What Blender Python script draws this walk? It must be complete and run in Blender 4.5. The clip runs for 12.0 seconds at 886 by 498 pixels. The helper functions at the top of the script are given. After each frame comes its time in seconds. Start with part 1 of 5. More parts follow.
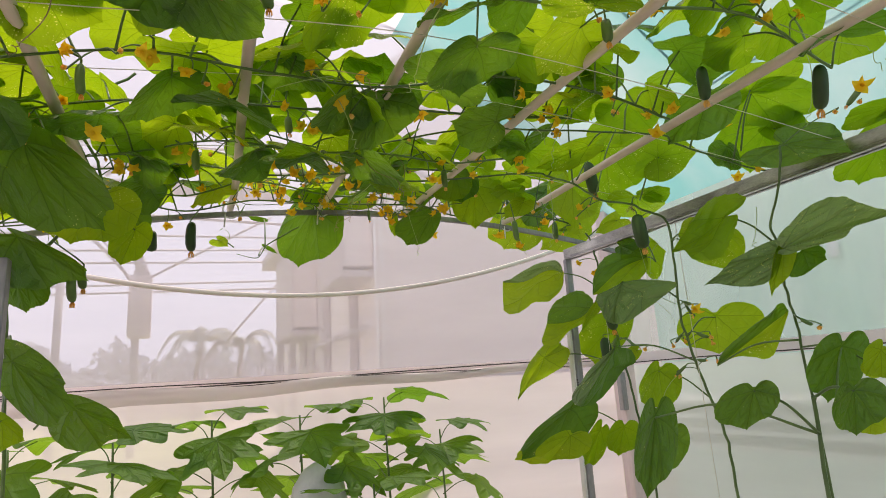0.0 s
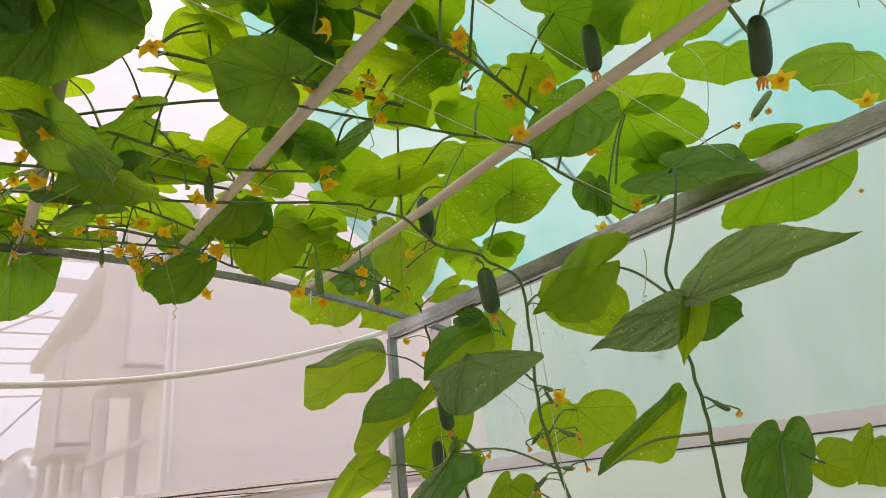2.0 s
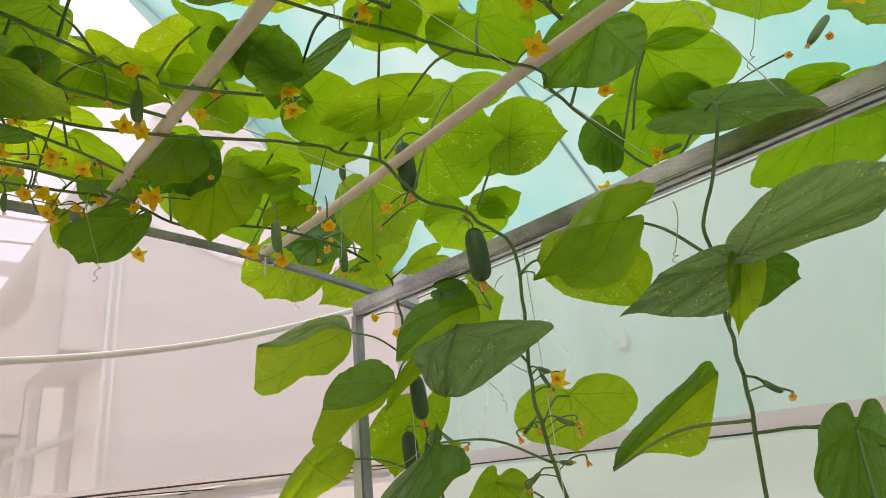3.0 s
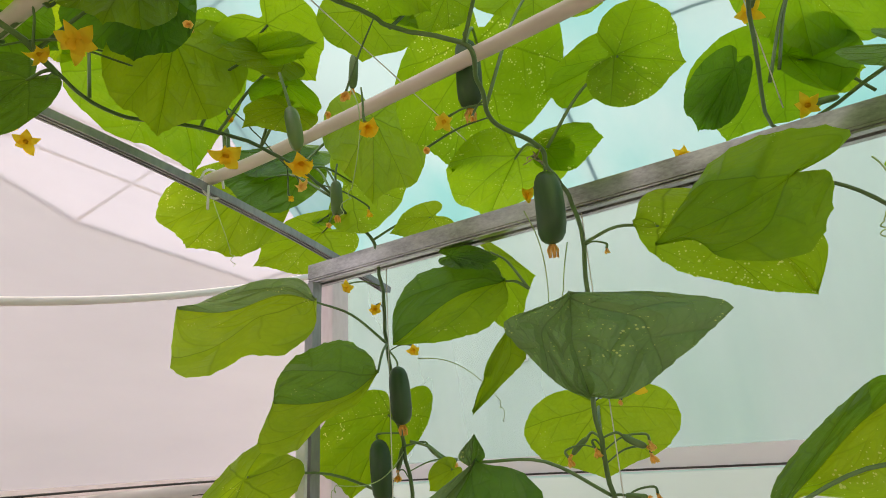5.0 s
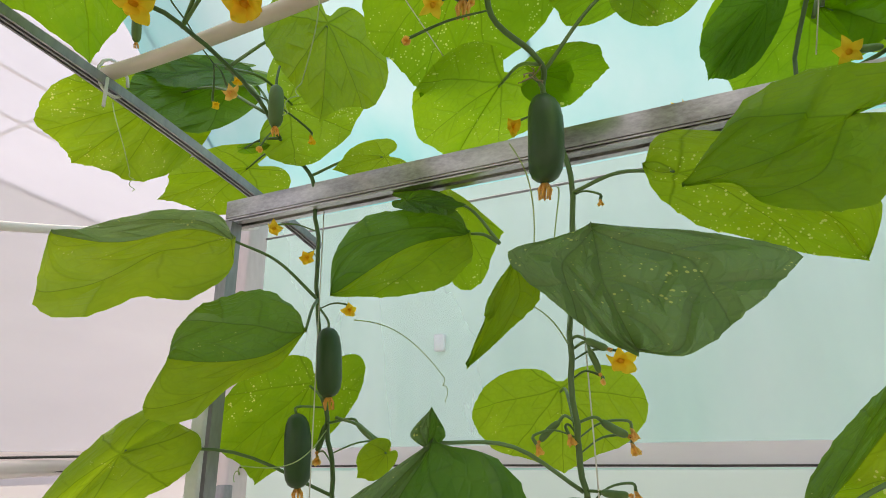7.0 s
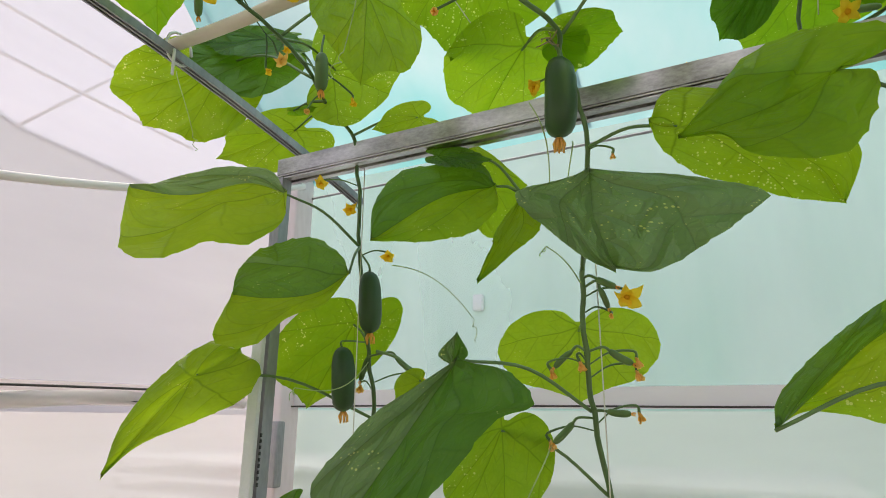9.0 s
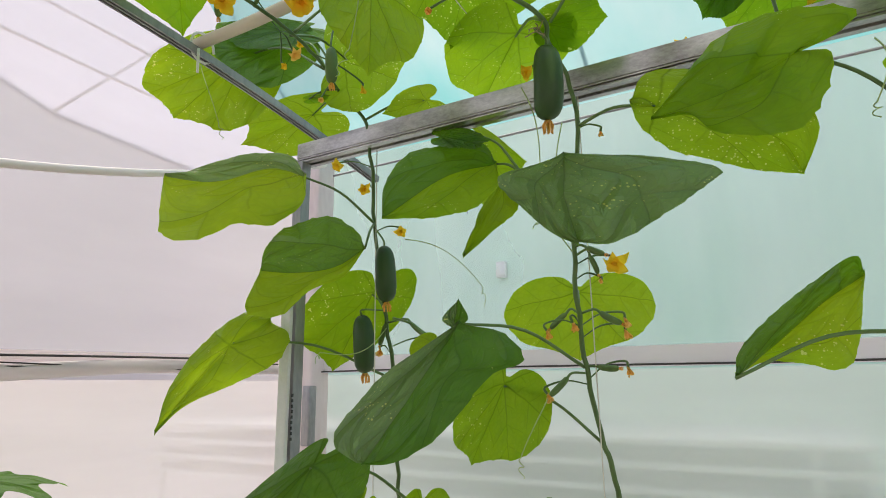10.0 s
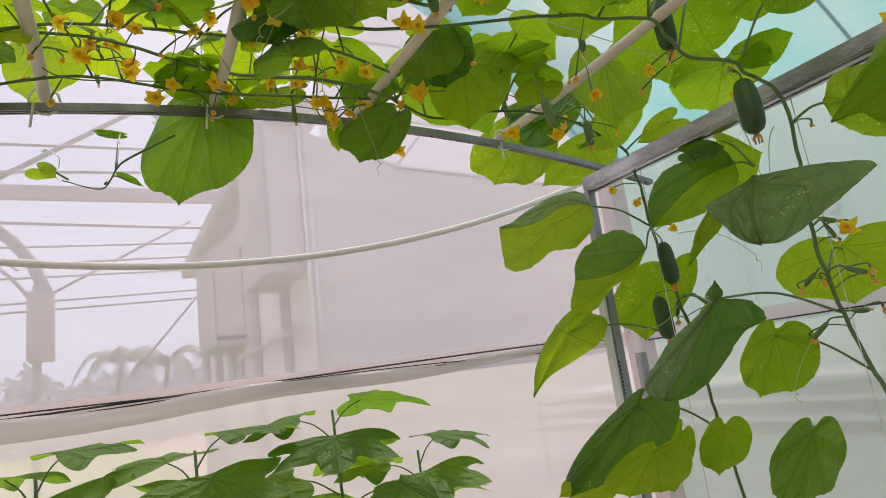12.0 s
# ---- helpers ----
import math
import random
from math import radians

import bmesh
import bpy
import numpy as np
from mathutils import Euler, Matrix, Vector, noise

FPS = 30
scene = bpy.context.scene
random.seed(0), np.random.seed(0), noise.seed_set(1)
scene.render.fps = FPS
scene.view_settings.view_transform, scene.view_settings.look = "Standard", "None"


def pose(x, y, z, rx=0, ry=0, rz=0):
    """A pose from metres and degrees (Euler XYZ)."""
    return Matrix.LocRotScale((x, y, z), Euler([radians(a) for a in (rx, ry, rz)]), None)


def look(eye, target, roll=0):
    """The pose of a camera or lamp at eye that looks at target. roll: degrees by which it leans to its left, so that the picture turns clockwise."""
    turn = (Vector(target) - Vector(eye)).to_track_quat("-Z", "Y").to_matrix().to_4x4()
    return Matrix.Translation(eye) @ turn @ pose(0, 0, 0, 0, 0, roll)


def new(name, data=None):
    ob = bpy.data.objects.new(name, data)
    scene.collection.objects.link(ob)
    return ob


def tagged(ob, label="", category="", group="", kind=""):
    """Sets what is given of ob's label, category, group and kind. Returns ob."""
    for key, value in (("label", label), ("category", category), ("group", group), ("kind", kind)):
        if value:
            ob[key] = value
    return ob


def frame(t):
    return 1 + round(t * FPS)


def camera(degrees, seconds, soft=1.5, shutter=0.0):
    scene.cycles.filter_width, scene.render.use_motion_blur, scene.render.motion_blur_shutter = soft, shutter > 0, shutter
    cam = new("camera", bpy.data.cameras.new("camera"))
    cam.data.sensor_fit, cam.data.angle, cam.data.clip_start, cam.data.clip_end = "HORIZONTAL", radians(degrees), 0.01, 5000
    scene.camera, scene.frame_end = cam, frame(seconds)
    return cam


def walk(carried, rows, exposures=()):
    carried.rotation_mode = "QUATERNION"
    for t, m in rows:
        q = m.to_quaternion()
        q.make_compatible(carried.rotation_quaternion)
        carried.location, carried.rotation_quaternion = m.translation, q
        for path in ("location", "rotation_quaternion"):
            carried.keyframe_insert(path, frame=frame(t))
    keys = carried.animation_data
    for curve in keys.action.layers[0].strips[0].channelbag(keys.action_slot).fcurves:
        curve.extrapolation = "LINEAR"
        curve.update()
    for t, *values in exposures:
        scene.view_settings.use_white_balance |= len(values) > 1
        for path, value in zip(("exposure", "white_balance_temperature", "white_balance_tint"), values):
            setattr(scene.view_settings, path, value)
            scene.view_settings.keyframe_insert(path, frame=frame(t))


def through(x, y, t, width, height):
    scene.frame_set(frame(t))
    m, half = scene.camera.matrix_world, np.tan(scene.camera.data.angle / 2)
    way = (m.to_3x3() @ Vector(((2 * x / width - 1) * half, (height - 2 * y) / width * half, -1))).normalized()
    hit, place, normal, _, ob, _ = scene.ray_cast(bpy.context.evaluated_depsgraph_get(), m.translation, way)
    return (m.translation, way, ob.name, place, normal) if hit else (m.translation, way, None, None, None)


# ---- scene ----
cam = camera(71.1, 12.0, soft=0.9)
PATH = [
    (0, (0.074, 0.036, 1.515), (0.845, 1.832, 1.939), -3.4),
    (0.5, (0.311, 0.163, 1.508), (1.068, 1.958, 1.959), -4.4),
    (1, (0.471, 0.284, 1.539), (1.219, 2.029, 2.168), -5.9),
    (1.5, (0.475, 0.478, 1.569), (1.529, 1.997, 2.332), -4.3),
    (2, (0.475, 0.619, 1.532), (1.686, 2.043, 2.243), -6.0),
    (2.5, (0.531, 0.757, 1.543), (1.866, 2.115, 2.155), -8.3),
    (2.7, (0.559, 0.807, 1.543), (1.878, 2.157, 2.203), -7.2),
    (4.3, (0.725, 1.181, 1.58), (2.11, 2.438, 2.288), -1.8),
    (4.5, (0.708, 1.254, 1.587), (2.139, 2.46, 2.291), -1.3),
    (5, (0.687, 1.428, 1.607), (2.283, 2.432, 2.273), -3.4),
    (5.5, (0.684, 1.52, 1.587), (2.381, 2.371, 2.215), -2.1),
    (6, (0.737, 1.571, 1.575), (2.459, 2.387, 2.181), -0.6),
    (6.5, (0.823, 1.607, 1.585), (2.567, 2.376, 2.188), -2.4),
    (6.7, (0.853, 1.612, 1.595), (2.596, 2.356, 2.235), -1.5),
    (8.3, (0.84, 1.613, 1.589), (2.546, 2.507, 2.128), 1.2),
    (8.5, (0.821, 1.606, 1.561), (2.521, 2.495, 2.128), 1.3),
    (9, (0.767, 1.545, 1.529), (2.468, 2.451, 2.062), 0.6),
    (9.5, (0.716, 1.508, 1.517), (2.432, 2.412, 2.004), 0.9),
    (10, (0.692, 1.454, 1.514), (2.371, 2.451, 1.946), -0.5),
    (10.5, (0.652, 1.333, 1.518), (2.055, 2.693, 1.94), -2.9),
    (11, (0.59, 1.195, 1.504), (1.696, 2.806, 1.93), -5.4),
    (11.5, (0.472, 1.1, 1.521), (1.478, 2.747, 2.044), -4.8),
    (12, (0.347, 1.008, 1.512), (1.311, 2.711, 1.924), -7.6),
]
walk(cam, [(t, look(eye, target, roll)) for t, eye, target, roll in PATH],
     exposures=[(0, 0.38, 7300, 19), (1.5, 0.46, 7500, 19), (2.7, 0.56, 7500, 18), (4.5, 0.58, 7400, 17), (5.5, 0.60, 7300, 17), (6.5, 0.62, 7100, 16), (8.5, 0.60, 6850, 14), (10, 0.57, 6850, 15), (10.7, 0.48, 6900, 16), (11.3, 0.36, 7000, 18), (12, 0.33, 7000, 19)])

# ---- light ----
world = bpy.data.worlds.new("overcast_sky")
scene.world = world
world.use_nodes = True
wn, wl = world.node_tree.nodes, world.node_tree.links
sky = wn.new("ShaderNodeTexSky")
sky.sky_type = "NISHITA"
sky.sun_disc = False
sky.sun_elevation, sky.sun_rotation = radians(58), radians(35)
sky.dust_density, sky.air_density, sky.ozone_density = 6.0, 1.0, 0.5
cloud = wn.new("ShaderNodeMix")
cloud.data_type = "RGBA"
cloud.inputs[0].default_value = 0.75
wl.new(sky.outputs[0], cloud.inputs[6])
cloud.inputs[7].default_value = (6.7, 7.5, 9.9, 1)
wn["Background"].inputs[1].default_value = 0.095
wl.new(cloud.outputs[2], wn["Background"].inputs[0])

sun = new("sun", bpy.data.lights.new("sun", "SUN"))
sun.data.energy, sun.data.angle, sun.data.color = 3.4, radians(14), (1.0, 0.95, 0.88)
sun.matrix_world = look((3.4, 5.0, 9.5), (0, 0, 0))

# ---- materials ----


def material(name):
    m = bpy.data.materials.new(name)
    m.use_nodes = True
    nt = m.node_tree
    return m, nt.nodes, nt.links, nt.nodes["Principled BSDF"]


def ramp(nodes, links, source, stops):
    r = nodes.new("ShaderNodeValToRGB")
    while len(r.color_ramp.elements) < len(stops):
        r.color_ramp.elements.new(0.5)
    for e, (p, c) in zip(r.color_ramp.elements, stops):
        e.position, e.color = p, (*c, 1)
    links.new(source, r.inputs[0])
    return r.outputs[0]


def noise_tex(nodes, links, scale, detail=4.0, stretch=(1, 1, 1), coord="Object"):
    tc, mp, n = nodes.new("ShaderNodeTexCoord"), nodes.new("ShaderNodeMapping"), nodes.new("ShaderNodeTexNoise")
    mp.inputs["Scale"].default_value = stretch
    n.inputs["Scale"].default_value, n.inputs["Detail"].default_value = scale, detail
    links.new(tc.outputs[coord], mp.inputs[0])
    links.new(mp.outputs[0], n.inputs[0])
    return n.outputs["Fac"]


def bump(nodes, links, height, shader, strength=0.3, distance=0.005):
    b = nodes.new("ShaderNodeBump")
    b.inputs["Strength"].default_value, b.inputs["Distance"].default_value = strength, distance
    links.new(height, b.inputs["Height"])
    links.new(b.outputs[0], shader.inputs["Normal"])


def surface(name, dark, light, scale, rough=0.6, metal=0.0, stretch=(1, 1, 1), relief=0.15, depth=0.004, spec=0.5):
    """A matt or metal surface with broad mottling and fine grain."""
    m, n, l, p = material(name)
    big = noise_tex(n, l, scale, 3, stretch)
    fine = noise_tex(n, l, scale * 14, 5, stretch)
    mix = n.new("ShaderNodeMath")
    mix.operation = "MULTIPLY_ADD"
    mix.inputs[1].default_value = 0.4
    l.new(fine, mix.inputs[0])
    l.new(big, mix.inputs[2])
    l.new(ramp(n, l, mix.outputs[0], [(0.45, dark), (0.95, light)]), p.inputs["Base Color"])
    p.inputs["Roughness"].default_value, p.inputs["Metallic"].default_value = rough, metal
    p.inputs["Specular IOR Level"].default_value = spec
    bump(n, l, fine, p, relief, depth)
    return m


def sheet_material(name, colour, clear, through, gloss=0.0, weave=0.0, streak=(1, 1, 1), vary=0.1, other=None):
    """Netting or film: a clear part, and a part that scatters daylight."""
    m, n, l, p = material(name)
    n.remove(p)
    tr, di, tl, g = (n.new("ShaderNodeBsdf" + k) for k in ("Transparent", "Diffuse", "Translucent", "Glossy"))
    col = ramp(n, l, noise_tex(n, l, 1.3, 6, streak), [(0.36, other or tuple(c * (1 - vary) for c in colour)), (0.66, colour)])
    l.new(col, di.inputs[0])
    l.new(col, tl.inputs[0])
    a, b, c = n.new("ShaderNodeMixShader"), n.new("ShaderNodeMixShader"), n.new("ShaderNodeMixShader")
    a.inputs[0].default_value = through
    l.new(di.outputs[0], a.inputs[1])
    l.new(tl.outputs[0], a.inputs[2])
    fac = n.new("ShaderNodeMapRange")
    l.new(noise_tex(n, l, 0.9, 5, streak), fac.inputs[0])
    fac.inputs[1].default_value, fac.inputs[2].default_value = 0.25, 0.75
    fac.inputs[3].default_value, fac.inputs[4].default_value = max(clear - weave, 0), min(clear + weave, 1)
    l.new(fac.outputs[0], b.inputs[0])
    l.new(a.outputs[0], b.inputs[1])
    l.new(tr.outputs[0], b.inputs[2])
    g.inputs["Roughness"].default_value = 0.25
    c.inputs[0].default_value = gloss
    l.new(b.outputs[0], c.inputs[1])
    l.new(g.outputs[0], c.inputs[2])
    l.new(c.outputs[0], n["Material Output"].inputs[0])
    return m


STEEL = surface("galvanised_steel", (0.25, 0.235, 0.225), (0.68, 0.66, 0.64), 15, 0.3, 0.9, (1.2, 0.5, 1.2), 0.05, 0.001)
STEEL_DULL = surface("dull_steel", (0.2, 0.2, 0.22), (0.45, 0.44, 0.44), 7, 0.5, 0.7, (1, 1, 0.3), 0.1, 0.001)
TAN_PIPE = surface("tan_pipe", (0.58, 0.48, 0.40), (0.80, 0.70, 0.60), 4, 0.45, 0, (1, 0.3, 1), 0.1, 0.001)
WHITE_PIPE = surface("white_pipe", (0.78, 0.68, 0.65), (0.90, 0.81, 0.78), 3, 0.65, 0, (0.4, 1, 1), 0.1, 0.001)
ALU = surface("band_profile", (0.74, 0.70, 0.71), (0.86, 0.83, 0.83), 2, 0.5, 0.0, (0.2, 0.2, 1), 0.1, 0.002)
PINK_POST = surface("pale_pink_paint", (0.62, 0.50, 0.50), (0.80, 0.69, 0.69), 4, 0.6, 0, (1, 1, 0.3), 0.15, 0.002)
CABLE = surface("black_cable", (0.02, 0.016, 0.016), (0.07, 0.055, 0.05), 5, 0.6)
RENDER_WALL = surface("cream_render", (0.70, 0.62, 0.60), (0.80, 0.71, 0.69), 0.5, 0.9, 0, (1, 1, 0.5), 0.2, 0.01)
TRIM_WALL = surface("facade_trim", (0.40, 0.35, 0.35), (0.54, 0.48, 0.48), 0.8, 0.85)
MINT = surface("mint_cladding", (0.53, 0.77, 0.62), (0.68, 0.89, 0.75), 0.6, 0.75, 0, (1, 3, 0.08), 0.2, 0.01)
GROUND = surface("pale_sandy_ground", (0.34, 0.29, 0.24), (0.52, 0.46, 0.38), 1.2, 0.95, 0, (1, 1, 1), 0.5, 0.02)
GRASS = surface("dry_grass", (0.16, 0.22, 0.07), (0.36, 0.40, 0.16), 3, 0.95)
# Foliage paled to grey: the haze of distance is put into this colour.
HAZE_GREEN = surface("hazed_foliage", (0.50, 0.49, 0.49), (0.60, 0.59, 0.59), 2, 0.9)
# Frond green greyed and lightened, with distance haze painted in.
HAZED_PALM = surface("hazed_palm_leaf", (0.27, 0.28, 0.24), (0.38, 0.39, 0.34), 3, 0.9)
PALE_STEEL = surface("pale_painted_steel", (0.27, 0.26, 0.27), (0.40, 0.385, 0.39), 2, 0.6)
BARK = surface("palm_bark", (0.2, 0.17, 0.14), (0.36, 0.32, 0.27), 4, 0.9)
TIE = surface("white_tie", (0.7, 0.7, 0.68), (0.85, 0.85, 0.83), 10, 0.4)
DRY = surface("dry_tendril", (0.20, 0.15, 0.08), (0.40, 0.32, 0.18), 30, 0.8)
STRING = surface("pale_string", (0.6, 0.58, 0.48), (0.8, 0.78, 0.66), 30, 0.8)
INK = surface("black_ink", (0.02, 0.02, 0.02), (0.05, 0.05, 0.05), 30, 0.7)
SACK = surface("white_sack_plastic", (0.70, 0.68, 0.74), (0.84, 0.82, 0.86), 5, 0.5, 0, (1, 1, 0.3), 0.4, 0.01)
BENCH = surface("grey_bench", (0.5, 0.5, 0.5), (0.68, 0.68, 0.68), 2, 0.5)

NET = sheet_material("insect_net", (0.79, 0.745, 0.77), 0.54, 0.62, 0.0, 0.05, (0.6, 0.6, 2.5))
SKIRT = sheet_material("white_skirt_film", (0.96, 0.89, 0.88), 0.22, 0.55, 0.03, 0.08, (0.5, 0.5, 4))
SKIRT_SIDE = sheet_material("pale_side_skirt_film", (0.86, 0.94, 0.88), 0.26, 0.55, 0.03, 0.05, (0.5, 0.5, 3))
CHANNEL = sheet_material("pale_plastic_channel", (0.90, 0.83, 0.83), 0.05, 0.6, 0.02, 0.03, (0.4, 0.4, 2))
FILM = sheet_material("clear_film", (0.69, 0.92, 0.80), 0.66, 0.6, 0.03, 0.12, (0.6, 1.6, 0.5), other=(0.85, 0.92, 0.87))
ROOF_FILM = sheet_material("roof_film", (0.84, 0.82, 0.86), 0.30, 0.8, 0.0, 0.1, (1, 1, 1))
MINT_FILM = sheet_material("mint_roof_film", (0.18, 0.45, 0.45), 0.05, 0.75, 0.03, 0.05, (1.0, 1.5, 1), other=(0.38, 0.52, 0.53))
GABLE_FILM = sheet_material("grey_gable_film", (0.47, 0.48, 0.54), 0.10, 0.8, 0.0, 0.05, (0.4, 0.4, 0.4))


def plant_material(name, reflect_dark, reflect_light, pass_dark, pass_light, share, rough=0.35, veins=True, spots=0.0):
    m, n, l, p = material(name)
    info = n.new("ShaderNodeObjectInfo")
    uv = n.new("ShaderNodeUVMap")
    sep = n.new("ShaderNodeSeparateXYZ")
    warp, move = n.new("ShaderNodeTexNoise"), n.new("ShaderNodeVectorMath")
    warp.inputs["Scale"].default_value, warp.inputs["Detail"].default_value = 2.6, 2.0
    shift, back = n.new("ShaderNodeVectorMath"), n.new("ShaderNodeVectorMath")
    move.operation, back.operation, back.inputs[1].default_value = "MULTIPLY_ADD", "SUBTRACT", (0.5, 0.5, 0.5)
    shift.operation = "ADD"
    l.new(uv.outputs[0], shift.inputs[0])
    l.new(info.outputs["Random"], shift.inputs[1])
    l.new(shift.outputs[0], warp.inputs[0])
    l.new(warp.outputs["Color"], back.inputs[0])
    l.new(back.outputs[0], move.inputs[0])
    move.inputs[1].default_value = (0.085, 0.085, 0)
    l.new(uv.outputs[0], move.inputs[2])
    flow = move.outputs[0]
    l.new(flow, sep.inputs[0])

    def op(kind, a, b=None, c=None):
        q = n.new("ShaderNodeMath")
        q.operation = kind
        for i, v in enumerate((a, b, c)):
            if v is None:
                continue
            if isinstance(v, (int, float)):
                q.inputs[i].default_value = v
            else:
                l.new(v, q.inputs[i])
        return q.outputs[0]

    mottle = noise_tex(n, l, 22, 5)
    tone = op("MULTIPLY_ADD", info.outputs["Random"], 0.65, op("MULTIPLY_ADD", mottle, 0.5, -0.1))
    refl = ramp(n, l, tone, [(0.1, reflect_dark), (0.9, reflect_light)])
    thru = ramp(n, l, tone, [(0.1, pass_dark), (0.9, pass_light)])
    height = mottle
    if veins:
        a, b = sep.outputs[0], op("ABSOLUTE", sep.outputs[1])
        line, swell = None, None
        for deg in (0, 38, 82, 128):
            c, s = math.cos(radians(deg)), math.sin(radians(deg))
            across = op("ABSOLUTE", op("SUBTRACT", op("MULTIPLY", a, s), op("MULTIPLY", b, c)))
            along = op("ADD", op("MULTIPLY", a, c), op("MULTIPLY", b, s))
            width = op("MAXIMUM", op("MULTIPLY_ADD", along, -0.012, 0.020), 0.006)
            ahead = op("GREATER_THAN", along, 0.0)
            v = op("MULTIPLY", op("SUBTRACT", 1.0, op("MINIMUM", op("DIVIDE", across, width), 1.0)), ahead)
            w = op("MULTIPLY", op("SUBTRACT", 1.0, op("MINIMUM", op("DIVIDE", across, 0.09), 1.0)), ahead)
            side = op("FRACT", op("MULTIPLY", op("SUBTRACT", along, op("MULTIPLY", across, 0.75)), 3.9))
            ridge = op("ABSOLUTE", op("SUBTRACT", side, 0.5))
            near = op("MULTIPLY", op("LESS_THAN", across, op("MULTIPLY", along, 0.36)), op("GREATER_THAN", along, 0.08))
            v2 = op("MULTIPLY", op("MULTIPLY", op("MAXIMUM", op("SUBTRACT", ridge, 0.43), 0.0), 7.0), near)
            w2 = op("MULTIPLY", op("MULTIPLY", op("MAXIMUM", op("SUBTRACT", ridge, 0.25), 0.0), 2.2), near)
            line = op("MAXIMUM", v, v2) if line is None else op("MAXIMUM", line, op("MAXIMUM", v, v2))
            swell = op("MAXIMUM", w, w2) if swell is None else op("MAXIMUM", swell, op("MAXIMUM", w, w2))
        vor = n.new("ShaderNodeTexVoronoi")
        vor.feature = "DISTANCE_TO_EDGE"
        vor.inputs["Scale"].default_value = 13
        l.new(flow, vor.inputs[0])
        mesh = op("SUBTRACT", 1.0, op("MINIMUM", op("MULTIPLY", vor.outputs["Distance"], 6.0), 1.0))
        line = op("MAXIMUM", line, op("MULTIPLY", mesh, 0.16))
        height = op("SUBTRACT", op("MULTIPLY", mottle, 0.10), op("ADD", op("MULTIPLY", swell, 1.0), op("MULTIPLY", mesh, 0.07)))

        def over(base, top, fac):
            x = n.new("ShaderNodeMix")
            x.data_type = "RGBA"
            l.new(fac, x.inputs[0])
            l.new(base, x.inputs[6])
            x.inputs[7].default_value = (*top, 1)
            return x.outputs[2]

        refl = over(refl, tuple(v * 0.42 for v in reflect_dark), op("MULTIPLY", line, 0.62))
        thru = over(thru, tuple(v * 0.6 for v in pass_dark), op("MULTIPLY", line, 0.6))
        if spots:
            sp, tc = n.new("ShaderNodeTexVoronoi"), n.new("ShaderNodeTexCoord")
            sp.inputs["Scale"].default_value = 160
            l.new(tc.outputs["Object"], sp.inputs[0])
            size = op("SUBTRACT", op("MULTIPLY", noise_tex(n, l, 75, 1), 0.85), 0.19)
            patch = op("MULTIPLY", op("MAXIMUM", op("SUBTRACT", noise_tex(n, l, 11, 2), 0.56 - 0.19 * spots), 0.0), 5.0)
            dot = op("MINIMUM", op("MULTIPLY", op("MAXIMUM", op("SUBTRACT", op("MULTIPLY", size, op("MINIMUM", patch, 1.0)), sp.outputs["Distance"]), 0.0), 9.0), 1.0)
            refl = over(refl, (0.46, 0.52, 0.18), op("MULTIPLY", dot, 0.55 + 0.35 * spots))
            thru = over(thru, (0.92, 0.93, 0.24), op("MULTIPLY", dot, 0.5 + 0.45 * spots))
    l.new(refl, p.inputs["Base Color"])
    p.inputs["Roughness"].default_value = rough
    p.inputs["Specular IOR Level"].default_value = 0.45
    bump(n, l, height, p, 0.9, 0.015 if veins else 0.002)
    if share:
        tl, mx = n.new("ShaderNodeBsdfTranslucent"), n.new("ShaderNodeMixShader")
        l.new(thru, tl.inputs[0])
        mx.inputs[0].default_value = share
        l.new(p.outputs[0], mx.inputs[1])
        l.new(tl.outputs[0], mx.inputs[2])
        l.new(mx.outputs[0], n["Material Output"].inputs[0])
    return m


LEAF = plant_material("cucumber_leaf", (0.07, 0.18, 0.020), (0.14, 0.29, 0.035), (0.27, 0.48, 0.008), (0.57, 0.74, 0.018), 0.68, spots=0.3)
LEAF_SPOT = plant_material("speckled_leaf", (0.07, 0.18, 0.020), (0.14, 0.28, 0.035), (0.31, 0.51, 0.008), (0.59, 0.75, 0.018), 0.68, spots=1.0)
# Matt grey-green upper side, made paler to hold the sky's sheen in its colour.
LEAF_SHEEN = plant_material("sheen_grey_leaf", (0.20, 0.29, 0.13), (0.30, 0.41, 0.195), (0.12, 0.28, 0.012), (0.26, 0.44, 0.025), 0.42, spots=0.9)
# Shaded copy of the cucumber leaf: deeper green, passing less light.
LEAF_SHADE = plant_material("shade_green_leaf", (0.065, 0.17, 0.04), (0.115, 0.25, 0.06), (0.13, 0.31, 0.006), (0.26, 0.47, 0.010), 0.53, spots=0.25)
OKRA_LEAF = plant_material("lobed_leaf", (0.05, 0.15, 0.022), (0.10, 0.24, 0.035), (0.18, 0.42, 0.02), (0.36, 0.62, 0.03), 0.5, rough=0.55)
STEM = plant_material("green_stem", (0.06, 0.12, 0.03), (0.14, 0.24, 0.07), (0.1, 0.2, 0.03), (0.2, 0.3, 0.06), 0.0, veins=False)
TENDRIL = plant_material("pale_tendril", (0.3, 0.42, 0.14), (0.45, 0.55, 0.22), (0.3, 0.5, 0.1), (0.4, 0.6, 0.15), 0.0, veins=False)
PETAL = plant_material("yellow_petal", (0.97, 0.60, 0.02), (0.98, 0.70, 0.04), (0.97, 0.60, 0.02), (0.98, 0.74, 0.05), 0.55, 0.6, veins=False)
